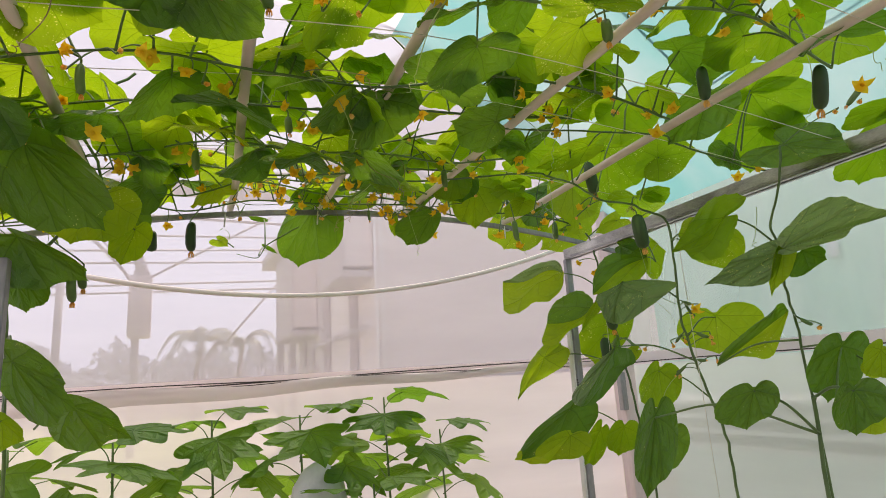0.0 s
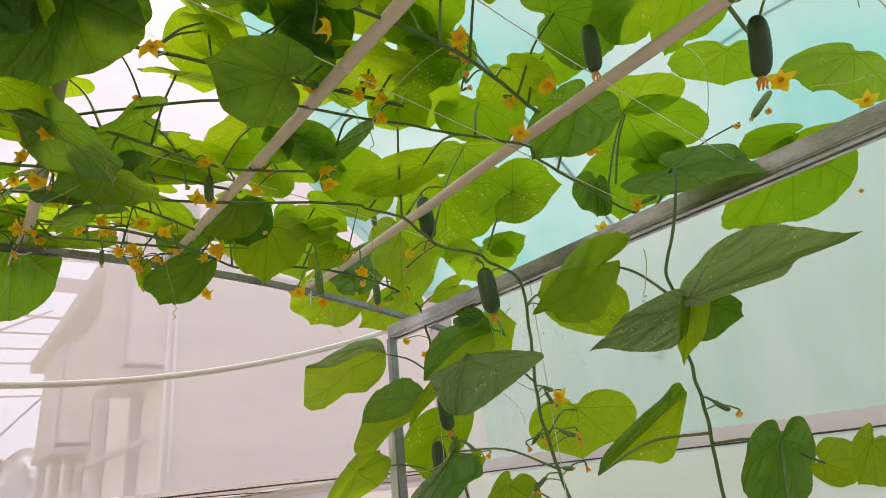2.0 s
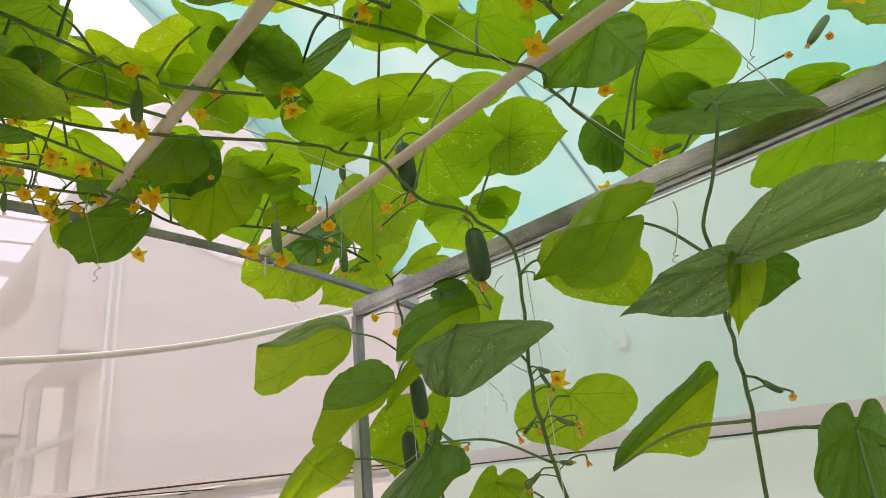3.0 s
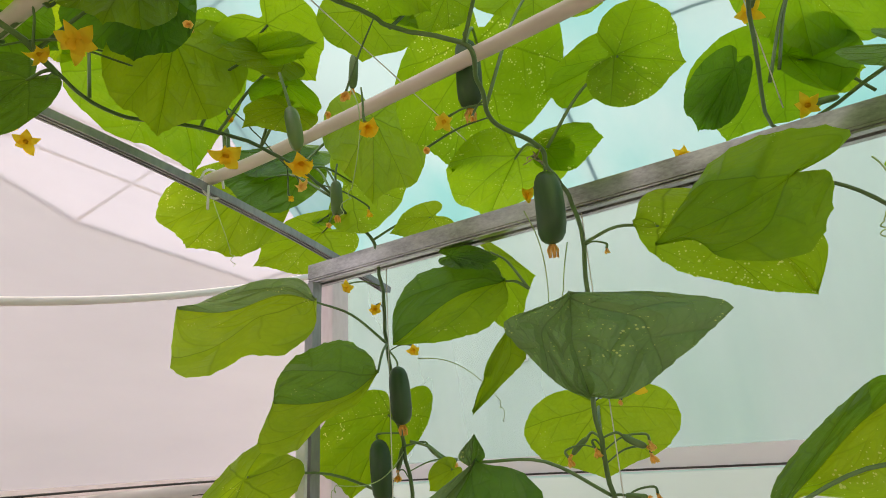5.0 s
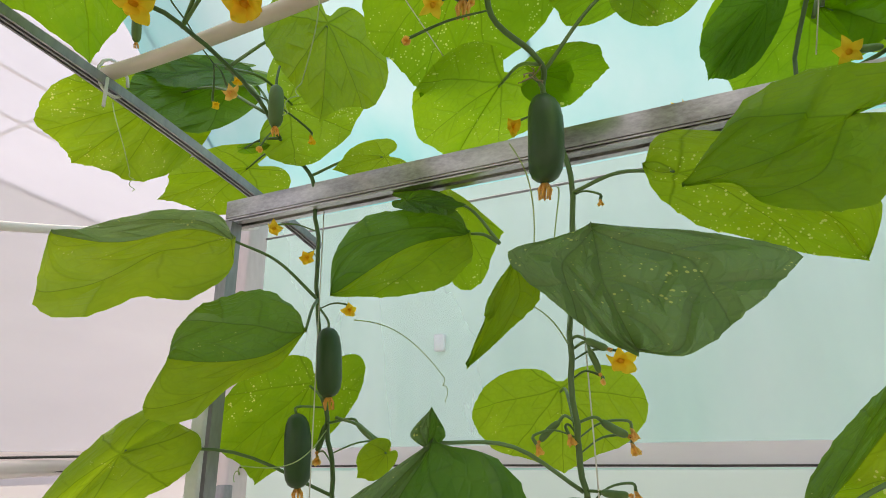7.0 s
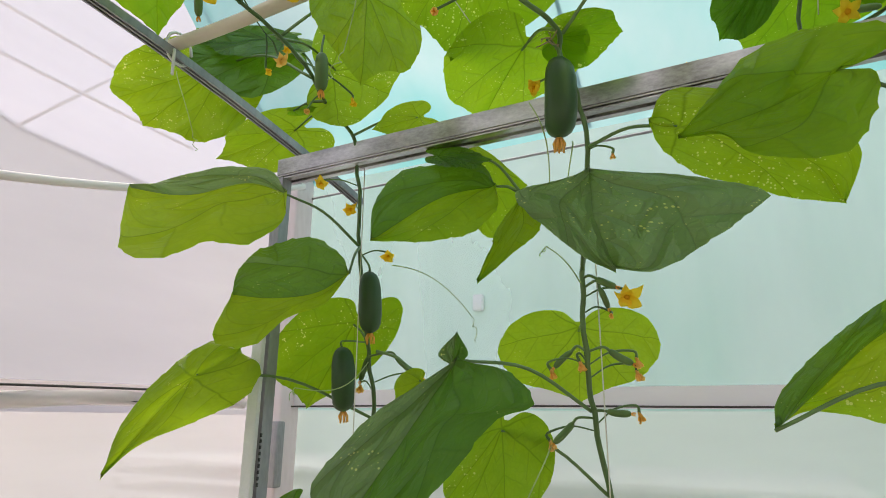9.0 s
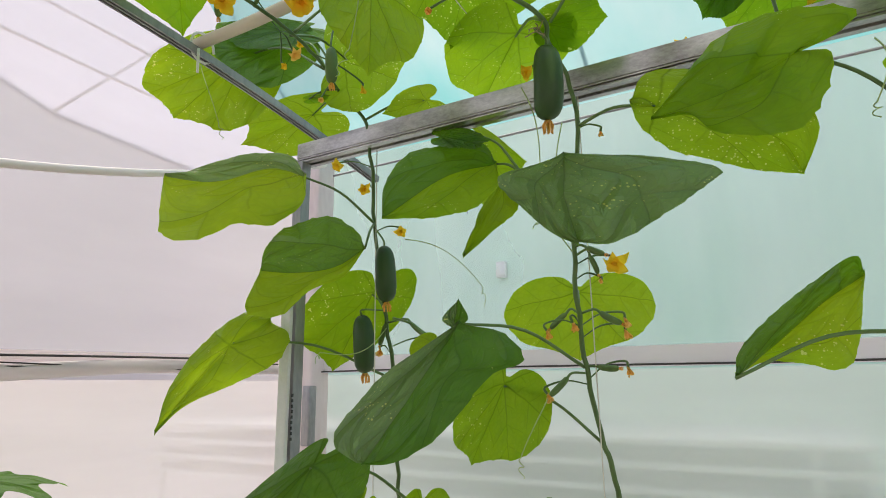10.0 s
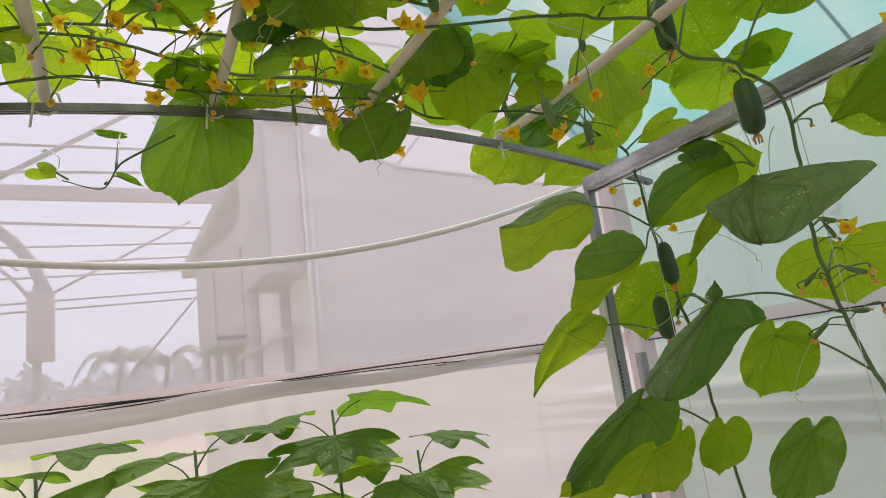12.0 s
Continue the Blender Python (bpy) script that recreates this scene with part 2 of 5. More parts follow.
WILTED = plant_material("wilted_orange_petal", (0.93, 0.55, 0.14), (0.95, 0.66, 0.24), (0.97, 0.58, 0.10), (0.97, 0.68, 0.18), 0.5, 0.7, veins=False)


def fruit_material(name, dark, middle, light):
    m, n, l, p = material(name)
    big = noise_tex(n, l, 30, 3, (1, 1, 0.15))
    l.new(ramp(n, l, big, [(0.3, dark), (0.6, middle), (0.85, light)]), p.inputs["Base Color"])
    p.inputs["Roughness"].default_value = 0.42
    bump(n, l, noise_tex(n, l, 120, 3), p, 0.25, 0.002)
    return m


FRUIT = fruit_material("cucumber_skin", (0.016, 0.048, 0.010), (0.030, 0.085, 0.016), (0.085, 0.18, 0.04))
YOUNG_FRUIT = fruit_material("young_cucumber_skin", (0.07, 0.14, 0.03), (0.12, 0.21, 0.05), (0.2, 0.3, 0.09))

# ---- mesh helpers ----


def link(name, bm, mat, parent=None, label="", smooth=True):
    me = bpy.data.meshes.new(name)
    bm.normal_update()
    bm.to_mesh(me)
    bm.free()
    me.materials.append(mat)
    if smooth:
        me.polygons.foreach_set("use_smooth", [True] * len(me.polygons))
    ob = new(name, me)
    ob.parent = parent
    if label:
        ob["label"] = label
    return ob


def part(name, bm, mat, parent, label="", smooth=True):
    return link(name, bm, mat, parent, label, smooth)


def box(bm, x0, x1, y0, y1, z0, z1, bevel=0.0):
    r = bmesh.ops.create_cube(bm, size=1.0, matrix=Matrix.Translation(((x0 + x1) / 2, (y0 + y1) / 2, (z0 + z1) / 2)) @ Matrix.Diagonal((x1 - x0, y1 - y0, z1 - z0, 1)))
    if bevel:
        edges = {e for v in r["verts"] for e in v.link_edges}
        bmesh.ops.bevel(bm, geom=list(edges), offset=bevel, segments=2, affect="EDGES", profile=0.5)
    return bm


def curve_points(pts, steps=6):
    """A smooth line through a few points (Catmull-Rom)."""
    p = [Vector(q) for q in pts]
    p = [p[0] * 2 - p[1]] + p + [p[-1] * 2 - p[-2]]
    out = []
    for i in range(1, len(p) - 2):
        for k in range(steps):
            t = k / steps
            a, b, c, d = p[i - 1:i + 3]
            out.append(0.5 * (2 * b + (c - a) * t + (2 * a - 5 * b + 4 * c - d) * t * t + (3 * b - a - 3 * c + d) * t ** 3))
    return out + [p[-2]]


def tube(bm, line, r0, r1=None, sides=8):
    """A round tube along a line of points, capped."""
    r1 = r0 if r1 is None else r1
    line = [Vector(q) for q in line]
    rings, last = [], None
    for i, q in enumerate(line):
        d = (line[min(i + 1, len(line) - 1)] - line[max(i - 1, 0)]).normalized()
        u = d.orthogonal() if last is None else (last - last.dot(d) * d)
        u = u.normalized() if u.length > 1e-6 else d.orthogonal().normalized()
        last, v = u, d.cross(u)
        r = r0 + (r1 - r0) * i / max(len(line) - 1, 1)
        rings.append([bm.verts.new(q + r * (math.cos(2 * math.pi * k / sides) * u + math.sin(2 * math.pi * k / sides) * v)) for k in range(sides)])
    for a, b in zip(rings, rings[1:]):
        for k in range(sides):
            bm.faces.new((a[k], a[(k + 1) % sides], b[(k + 1) % sides], b[k]))
    bm.faces.new(rings[0][::-1])
    bm.faces.new(rings[-1])
    return bm


def profile(bm, section, line, up=(0, 0, 1)):
    """Sweeps a closed section (across, up) along a line without twist."""
    line = [Vector(q) for q in line]
    rings = []
    for i, q in enumerate(line):
        d = (line[min(i + 1, len(line) - 1)] - line[max(i - 1, 0)]).normalized()
        s = d.cross(Vector(up)).normalized()
        w = s.cross(d)
        rings.append([bm.verts.new(q + a * s + b * w) for a, b in section])
    m = len(section)
    for a, b in zip(rings, rings[1:]):
        for k in range(m):
            bm.faces.new((a[k], a[(k + 1) % m], b[(k + 1) % m], b[k]))
    bm.faces.new(rings[0][::-1])
    bm.faces.new(rings[-1])
    bmesh.ops.recalc_face_normals(bm, faces=bm.faces)
    return bm


def grid_sheet(corner, along, up, nu, nv, wave=0.0, seed=0.0, thick=0.0):
    """A sheet of cloth or film with slack and wrinkles, corner + u * along + v * up."""
    bm = bmesh.new()
    c, a, b = Vector(corner), Vector(along), Vector(up)
    n = a.cross(b).normalized()
    vs = []
    for j in range(nv + 1):
        for i in range(nu + 1):
            p = c + a * (i / nu) + b * (j / nv)
            edge = min(1.0, 6 * min(j / nv, 1 - j / nv))
            vs.append(bm.verts.new(p + n * wave * edge * (noise.noise(p * 1.1 + Vector((seed, 0, 0))) + 0.4 * noise.noise(p * 4 + Vector((0, seed, 0))))))
    for j in range(nv):
        for i in range(nu):
            k = j * (nu + 1) + i
            bm.faces.new((vs[k], vs[k + 1], vs[k + nu + 2], vs[k + nu + 1]))
    return bm


def thing(name, label, category, group="", kind="", at=(0, 0, 0)):
    e = new(name)
    e.empty_display_size = 0.05
    e.location = at
    return tagged(e, label, category, group, kind)


def part_at(name, bm, mat, parent, label="", smooth=True):
    """A part whose mesh is given in the world's coordinates."""
    off = parent.matrix_basis.translation.copy()
    up = parent.parent
    while up is not None:
        off += up.matrix_basis.translation
        up = up.parent
    bmesh.ops.translate(bm, verts=bm.verts, vec=-off)
    return part(name, bm, mat, parent, label, smooth)


def parallel(x0, x1, y0, y1, z):
    bm = bmesh.new()
    bm.faces.new([bm.verts.new(v) for v in ((x0, y0, z), (x1, y0, z), (x1, y1, z), (x0, y1, z))])
    return bm


# ---- the place ----
BACK, RIGHT, LEFT, FRONT = 3.25, 2.62, -3.6, -3.5
EAVE, SIDE = 3.15, 2.45
tagged(link("ground", parallel(-300, 300, -300, 300, 0.0), GROUND), "pale sandy ground under and around the net house", "ground", kind="structure")
tagged(link("grass", parallel(-30, 2.2, 9, 60, 0.02), GRASS), "dry grass field beyond the net house", "grass", kind="stuff")

tagged(link("wall_back_net", grid_sheet((LEFT, BACK, 1.56), (RIGHT - LEFT, 0, 0), (0, 0, EAVE + 0.6 - 1.56), 50, 20, 0.01), NET), "white insect netting stretched over the back wall", "net wall", kind="structure")
tagged(link("wall_back_skirt", grid_sheet((LEFT, BACK + 0.02, 0.0), (RIGHT - LEFT, 0, 0), (0, 0, 1.54), 60, 16, 0.03, 3.0), SKIRT), "wrinkled white plastic skirt under the netting", "plastic sheet", kind="structure")
tagged(link("wall_right_film", grid_sheet((RIGHT, BACK, 1.60), (0, FRONT - BACK, 0), (0, 0, SIDE - 1.60), 50, 20, 0.02, 5.0), FILM), "clear plastic film stretched over the side wall", "film wall", kind="structure")
tagged(link("wall_right_skirt", grid_sheet((RIGHT + 0.02, BACK, 0.0), (0, FRONT - BACK, 0), (0, 0, 1.56), 50, 14, 0.03, 8.0), SKIRT_SIDE), "white plastic skirt along the side wall", "plastic sheet", kind="structure")
tagged(link("wall_left_net", grid_sheet((LEFT, FRONT, 0.0), (0, BACK - FRONT, 0), (0, 0, EAVE), 30, 14, 0.02, 1.0), NET), "white insect netting on the far side wall", "net wall", kind="structure")
tagged(link("wall_front_net", grid_sheet((RIGHT, FRONT, 0.0), (LEFT - RIGHT, 0, 0), (0, 0, EAVE + 0.6), 30, 14, 0.02, 2.0), NET), "white insect netting behind the walk", "net wall", kind="structure")
tagged(link("ceiling_film", grid_sheet((1.2, FRONT, EAVE + 0.45), (0, BACK - FRONT, 0), (LEFT - 1.2, 0, 0.5), 40, 30, 0.05, 4.0), ROOF_FILM), "milky translucent roof film", "roof", kind="structure")
tagged(link("ceiling_mint_film", grid_sheet((RIGHT, FRONT, SIDE), (0, BACK - FRONT, 0), (1.2 - RIGHT, 0, EAVE + 0.45 - SIDE), 60, 30, 0.06, 6.0), MINT_FILM), "mint-tinted wrinkled roof film beside the eave", "roof", kind="structure")

# the profile rails that clamp netting and skirt
SEC = [(-0.012, -0.03), (0.012, -0.03), (0.012, -0.006), (0.004, -0.004), (0.004, 0.004), (0.012, 0.006), (0.012, 0.03), (-0.012, 0.03)]
rail = thing("clamp_rail", "pale channel rail clamping netting to the skirt", "rail", kind="structure")
part_at("rail_profile", profile(bmesh.new(), SEC, [(LEFT, BACK - 0.02, 1.535), (0, BACK - 0.02, 1.565), (RIGHT, BACK - 0.02, 1.60)]), CHANNEL, rail, smooth=False)
part_at("rail_profile", profile(bmesh.new(), [(-a, b) for a, b in SEC], [(RIGHT - 0.02, BACK - 0.03, 1.60), (RIGHT - 0.02, FRONT, 1.58)]), ALU, rail, smooth=False)
roll = thing("rolled_curtain", "loosely rolled side curtain under the clamp rail", "curtain", kind="structure")
bm = bmesh.new()
tube(bm, [(LEFT + i * 0.15, BACK - 0.05 + 0.01 * math.sin(i * 1.7), 1.47 + 0.0115 * i * 0.15 / 0.15 * 0.25 - 0.02 * (1 - i / 40) + 0.008 * math.sin(i * 0.9)) for i in range(41)], 0.068, 0.016, 12)
part_at("roll", bm, SKIRT, roll)
for k in range(3):
    cab = thing("black_cable", "thin black cable along the clamp rail", "cable", "cables on the rail")
    bm = bmesh.new()
    tube(bm, curve_points([(LEFT + i * 0.5, BACK - 0.055 - 0.004 * k, 1.535 + 0.0055 * i + 0.012 * math.sin(i * (0.7 + 0.3 * k) + k) - 0.008 * k) for i in range(13)], 4), 0.0034 - 0.0007 * k, sides=6)
    part_at("sheath", bm, CABLE, cab)
cab = thing("black_cable", "thin black cable along the side rail", "cable", "cables on the rail")
bm = bmesh.new()
tube(bm, [(RIGHT - 0.045, BACK - i * 0.4, 1.572 + 0.003 * math.sin(i)) for i in range(17)], 0.003, sides=6)
part_at("sheath", bm, CABLE, cab)

column = thing("corner_column", "pale pink painted corner column of the net house", "column", kind="structure")
part_at("shaft", box(bmesh.new(), RIGHT - 0.10, RIGHT + 0.0, BACK - 0.12, BACK - 0.03, 0, SIDE + 0.08, 0.008), PINK_POST, column)
part_at("gusset", box(bmesh.new(), RIGHT - 0.13, RIGHT - 0.09, BACK - 0.14, BACK - 0.10, 1.3, 1.52, 0.006), STEEL_DULL, column, "dull grey steel gusset")

purlins = thing("roof_purlins", "slim steel purlins under the roof film", "purlin", kind="structure")
for y in (-2.5, -1.0, 0.5, 2.0, 3.2):
    bm = bmesh.new()
    tube(bm, curve_points([(RIGHT, y, SIDE + 0.02), (1.9, y, SIDE + 0.62), (1.2, y, EAVE + 0.46), (-1.2, y, EAVE + 0.95), (LEFT, y, EAVE + 1.0)], 4), 0.006, sides=6)
    part_at("purlin", bm, STEEL_DULL, purlins)
bm = bmesh.new()
tube(bm, [(RIGHT - 0.01, FRONT, SIDE - 0.03), (RIGHT - 0.01, BACK, SIDE - 0.06)], 0.0045, sides=6)
part_at("eave_tube", bm, PALE_STEEL, purlins, "thin pale eave wire")
for x, z in ((2.25, SIDE + 0.32), (1.75, SIDE + 0.72), (0.4, EAVE + 0.66), (-1.2, EAVE + 0.98)):
    bm = bmesh.new()
    tube(bm, [(x, FRONT, z), (x, BACK, z)], 0.004, sides=6)
    part_at("purlin", bm, STEEL_DULL, purlins)

# ---- outside: neighbours and distance ----
house = thing("neighbour_house", "plain cream rendered house beyond the netting", "house", at=(2.5, 8, 0))
bm = bmesh.new()
gable = [(2.5, 0.0), (9.5, 0.0), (9.5, 5.8), (7.6, 4.9), (6.2, 4.2), (3.8, 4.35), (2.5, 4.75)]
front = [bm.verts.new((x, 8.0, z)) for x, z in gable]
back = [bm.verts.new((x, 17.5, z + (0.0 if z == 0 else 0.1))) for x, z in gable]
bm.faces.new(front)
bm.faces.new(back[::-1])
for k in range(7):
    bm.faces.new((front[k], back[k], back[(k + 1) % 7], front[(k + 1) % 7]))
bmesh.ops.recalc_face_normals(bm, faces=bm.faces)
part_at("wall", bm, RENDER_WALL, house, smooth=False)
part_at("roof", box(bmesh.new(), 2.1, 2.75, 7.9, 17.6, 4.86, 5.15, 0.03), TRIM_WALL, house, "grey-pink eave board")
for x0, y0, y1, z0, z1 in ((2.06, 8.1, 9.5, 3.14, 4.86), (2.02, 12.0, 14.0, 2.72, 4.3)):
    part_at("bay", box(bmesh.new(), x0, 2.49, y0, y1, z0, z1, 0.02), RENDER_WALL, house, "boxed bay under the eave", smooth=False)
    # dark sheet over the outer face paints the bay's shaded side
    part_at("bay_shade_side", box(bmesh.new(), x0 - 0.03, x0 - 0.002, y0 - 0.03, y1, z0 - 0.06, z1, 0.008), TRIM_WALL, house, "outer side of the bay, its shade painted grey", smooth=False)
    part_at("bay_sill", box(bmesh.new(), x0 - 0.06, 2.49, y0 - 0.06, y1, z0 - 0.16, z0 - 0.062, 0.01), TRIM_WALL, house, "grey sill under the bay", smooth=False)
for y, w in ((9.05, 0.06), (10.9, 0.3), (14.6, 0.3), (16.4, 0.3)):
    part_at("pilaster", box(bmesh.new(), 2.37, 2.49, y, y + w, 0, 4.86 if w > 0.1 else 2.97, 0.01), TRIM_WALL, house, smooth=False)
part_at("ledge", box(bmesh.new(), 2.30, 2.36, 8.1, 11.9, 2.27, 2.35, 0.01), TRIM_WALL, house, "slim rail along the facade", smooth=False)
part_at("ledge", box(bmesh.new(), 2.36, 2.49, 12.0, 17.4, 1.9, 2.0, 0.01), TRIM_WALL, house, smooth=False)
for y in (12.35, 13.2):
    part_at("window", box(bmesh.new(), 2.44, 2.488, y, y + 0.5, 2.05, 2.6, 0.01), TRIM_WALL, house, "dim framed window", smooth=False)
bm = bmesh.new()
bm.faces.new([bm.verts.new((x, 7.985, z)) for x, z in ((2.76, 4.62), (3.8, 4.3), (6.2, 4.15), (7.6, 4.85), (9.5, 5.75), (9.5, 9.0), (5.2, 8.4), (2.76, 6.2))])
part_at("gable_sheet", bm, GABLE_FILM, house, "grey translucent sheet over the gable", smooth=False)
for a, b in (((2.78, 5.0), (5.8, 4.90)), ((3.72, 4.29), (4.9, 5.65)), ((2.78, 5.52), (5.6, 5.40)), ((2.78, 6.05), (5.0, 6.1))):
    bm = bmesh.new()
    tube(bm, [(a[0], 7.93, a[1]), (b[0], 7.93, b[1])], 0.02, sides=6)
    part_at("gable_bar", bm, RENDER_WALL, house, "grey bar across the gable sheet")
for k in range(2):
    bm = bmesh.new()
    tube(bm, [(2.545 - 0.085 * k, 7.93, 0.3), (2.545 - 0.085 * k, 7.93, 4.8)], 0.02, sides=8)
    part_at("downpipe", bm, TIE, house, "white downpipe")

clad = thing("mint_cladding_wall", "mint-green painted cladding of the next building", "building", at=(5.5, 0, 0))
N = 54
for i in range(N):
    y = -9 + i * 0.28
    bm = box(bmesh.new(), 5.5, 5.56, y, y + 0.28, 0, 8.5)
    part_at("panel", bm, MINT, clad, smooth=False)
part_at("wall", box(bmesh.new(), 5.565, 6.0, -9, 6.12, 0, 8.5), MINT, clad, smooth=False)
part_at("bracket", box(bmesh.new(), 5.44, 5.5, 3.66, 3.75, 2.42, 2.56, 0.012), TIE, clad, "small white wall bracket")

shelf = thing("plant_bench", "pale grey slatted bench beyond the side film", "bench", at=(3.6, 2.4, 0))
for k in range(4):
    part_at("slat", box(bmesh.new(), 3.2, 4.2, 1.3 + 0.02, 5.2, 1.02 + 0.09 * k, 1.045 + 0.09 * k, 0.005), BENCH, shelf, smooth=False)
for x, y in ((3.25, 1.5), (4.15, 1.5), (3.25, 5.0), (4.15, 5.0)):
    part_at("leg", box(bmesh.new(), x - 0.02, x + 0.02, y - 0.02, y + 0.02, 0, 1.33, 0.004), BENCH, shelf, smooth=False)

frame_house = thing("steel_greenhouse_frame", "bare steel frame of a far greenhouse", "steel frame", at=(-1, 20, 0))


def bar(a, b, r, name="bar", mat=PALE_STEEL):
    bm = bmesh.new()
    tube(bm, [a, b], r, sides=6)
    return part_at(name, bm, mat, frame_house)


for x in (-3.1, -1.15):
    bar((x, 20, 0), (x, 20, 5.3), 0.11, "column")
part_at("gutter", box(bmesh.new(), -1.35, -0.75, 19.6, 20.2, 3.3, 5.1, 0.05), TRIM_WALL, frame_house, "hanging folded side curtain")
bm = bmesh.new()
tube(bm, curve_points([(-0.95, 20, 5.1), (-1.4, 20, 6.1), (-2.4, 20, 7.1), (-4.4, 20, 7.9), (-8, 20, 8.2)], 6), 0.16, sides=8)
part_at("arch", bm, PALE_STEEL, frame_house)
bm = bmesh.new()
tube(bm, curve_points([(-1.2, 20, 4.8), (-1.8, 20, 5.6), (-2.8, 20, 6.5), (-4.6, 20, 7.3), (-8, 20, 7.6)], 6), 0.05, sides=6)
part_at("arch", bm, PALE_STEEL, frame_house)
for k in range(8):
    u = k / 7
    bar((-1.2 - 2.6 * u, 20, 5.1 + 1.6 * math.sqrt(u)), (-1.4 - 2.9 * u, 20, 5.0 + 2.4 * math.sqrt(u)), 0.025, "lattice")
part_at("beam", box(bmesh.new(), -9, 4.6, 19.9, 20.1, 7.65, 8.05, 0.03), TRIM_WALL, frame_house, "wide pinkish eave beam")
for z, tilt in ((6.75, -0.5), (6.35, 0.1), (5.95, 0.25), (5.55, 0.2), (4.95, 0.35), (4.7, 0.3), (8.6, 0.4), (9.3, 0.2)):
    bar((-9, 20.2, z - tilt), (4.2, 20.2, z + 0.15), 0.03 if z < 6.7 else 0.045, "purlin")
bar((-1.1, 20.4, 5.0), (2.7, 20.4, 7.2), 0.035, "brace")
bar((-2.2, 20.4, 8.3), (2.2, 20.4, 11.3), 0.07, "brace")
bar((1.4, 20.4, 3.2), (2.9, 20.4, 5.0), 0.035, "brace")


def palm(x, y, h, seed):
    rnd = random.Random(seed)
    p = thing("palm_tree", "coconut palm beyond the netting, its fronds coloured with haze", "palm tree", "far palms", at=(x, y, 0))
    bm = bmesh.new()
    tube(bm, curve_points([(x, y, 0), (x + 0.15, y, h * 0.5), (x + 0.5, y, h)], 5), 0.2, 0.12, 8)
    part_at("trunk", bm, BARK, p)
    for k in range(8):
        a = 2 * math.pi * k / 8 + rnd.uniform(-0.2, 0.2)
        lift = rnd.uniform(0.1, 1.0)
        root = Vector((x + 0.5, y, h))
        out = Vector((math.cos(a), math.sin(a), 0))
        rib = curve_points([root, root + out * 0.9 + Vector((0, 0, lift)), root + out * 1.9 + Vector((0, 0, lift * 0.8)), root + out * 2.7 + Vector((0, 0, lift - 1.4))], 5)
        bm = bmesh.new()
        tube(bm, rib, 0.03, 0.008, 5)
        side = out.cross(Vector((0, 0, 1)))
        for i in range(2, len(rib)):
            for s in (-1, 1):
                for w in (0.0, 0.5):
                    q = rib[i - 1].lerp(rib[i], w)
                    d = (rib[i] - rib[i - 1]).normalized()
                    end = q + side * s * (0.8 - 0.025 * i) + d * 0.35 - Vector((0, 0, 0.45))
                    bm.faces.new([bm.verts.new(v) for v in (q, q + d * 0.13, end)])
        part_at("frond", bm, HAZED_PALM, p, smooth=False)
    return p


for i, (x, y, h) in enumerate(((0.9, 46, 5.4), (3.7, 47, 5.2))):
    palm(x, y, h, i)
bm = bmesh.new()
rnd = random.Random(5)
for i in range(12000):
    x = rnd.uniform(-26, 9)
    y = rnd.uniform(52, 58)
    z = rnd.random() ** 0.8 * (5.0 + 2.2 * noise.noise(Vector((x * 0.35, 3, 0))) + 0.8 * noise.noise(Vector((x * 1.7, 5, 0))))
    s = rnd.uniform(0.12, 0.32)
    c = Vector((x, y, z))
    n = Vector((rnd.uniform(-0.35, 0.35), -1, rnd.uniform(0.2, 0.6))).normalized()
    u = n.orthogonal().normalized()
    v = n.cross(u)
    a = rnd.uniform(0, 3.14)
    u, v = u * math.cos(a) + v * math.sin(a), v * math.cos(a) - u * math.sin(a)
    bm.faces.new([bm.verts.new(q) for q in (c - u * s, c - v * s * 0.6, c + u * s, c + v * s * 0.6)])
# the trees' pale grey stands in for distance haze
tagged(link("far_trees", bm, HAZE_GREEN, smooth=False), "line of far trees, haze painted into their colour", "trees", kind="stuff")

# ---- the trellis ----
trellis = thing("trellis", "galvanised steel trellis frame carrying cucumber vines", "trellis", at=(1.78, 2.5, 0))
CH = [(-0.022, -0.024), (-0.008, -0.024), (-0.008, -0.018), (0.006, -0.018), (0.006, -0.024), (0.022, -0.024), (0.022, -0.0215), (0.0185, -0.0205), (0.0185, -0.0185), (0.022, -0.0175), (0.022, -0.0145), (0.0200, -0.0138), (0.0200, -0.0128), (0.022, -0.0120), (0.022, 0.026), (-0.022, 0.026)]
part_at("side_beam", profile(bmesh.new(), CH, [(1.80, 2.525, 2.090), (1.80, 0.5, 2.094), (1.80, -2.5, 2.095)]), STEEL, trellis, smooth=False)


def arch_z(x):
    return 2.247 - 0.085 * (x - 0.85) ** 2


FLAT = [(a * 0.82, b * 0.85) for a, b in ((-0.014, -0.011), (-0.009, -0.011), (-0.009, -0.006), (-0.0025, -0.006), (-0.0025, -0.011), (0.0025, -0.011), (0.0025, -0.006), (0.009, -0.006), (0.009, -0.011), (0.014, -0.011), (0.014, 0.010), (-0.014, 0.010))]
part_at("cross_beam", profile(bmesh.new(), FLAT, [(x, 2.52, arch_z(x)) for x in [2.1 - 0.1 * i for i in range(34)]]), STEEL_DULL, trellis, smooth=False)
part_at("cross_beam", profile(bmesh.new(), FLAT, [(x, -1.6, arch_z(x)) for x in [2.1 - 0.1 * i for i in range(34)]]), STEEL_DULL, trellis, smooth=False)
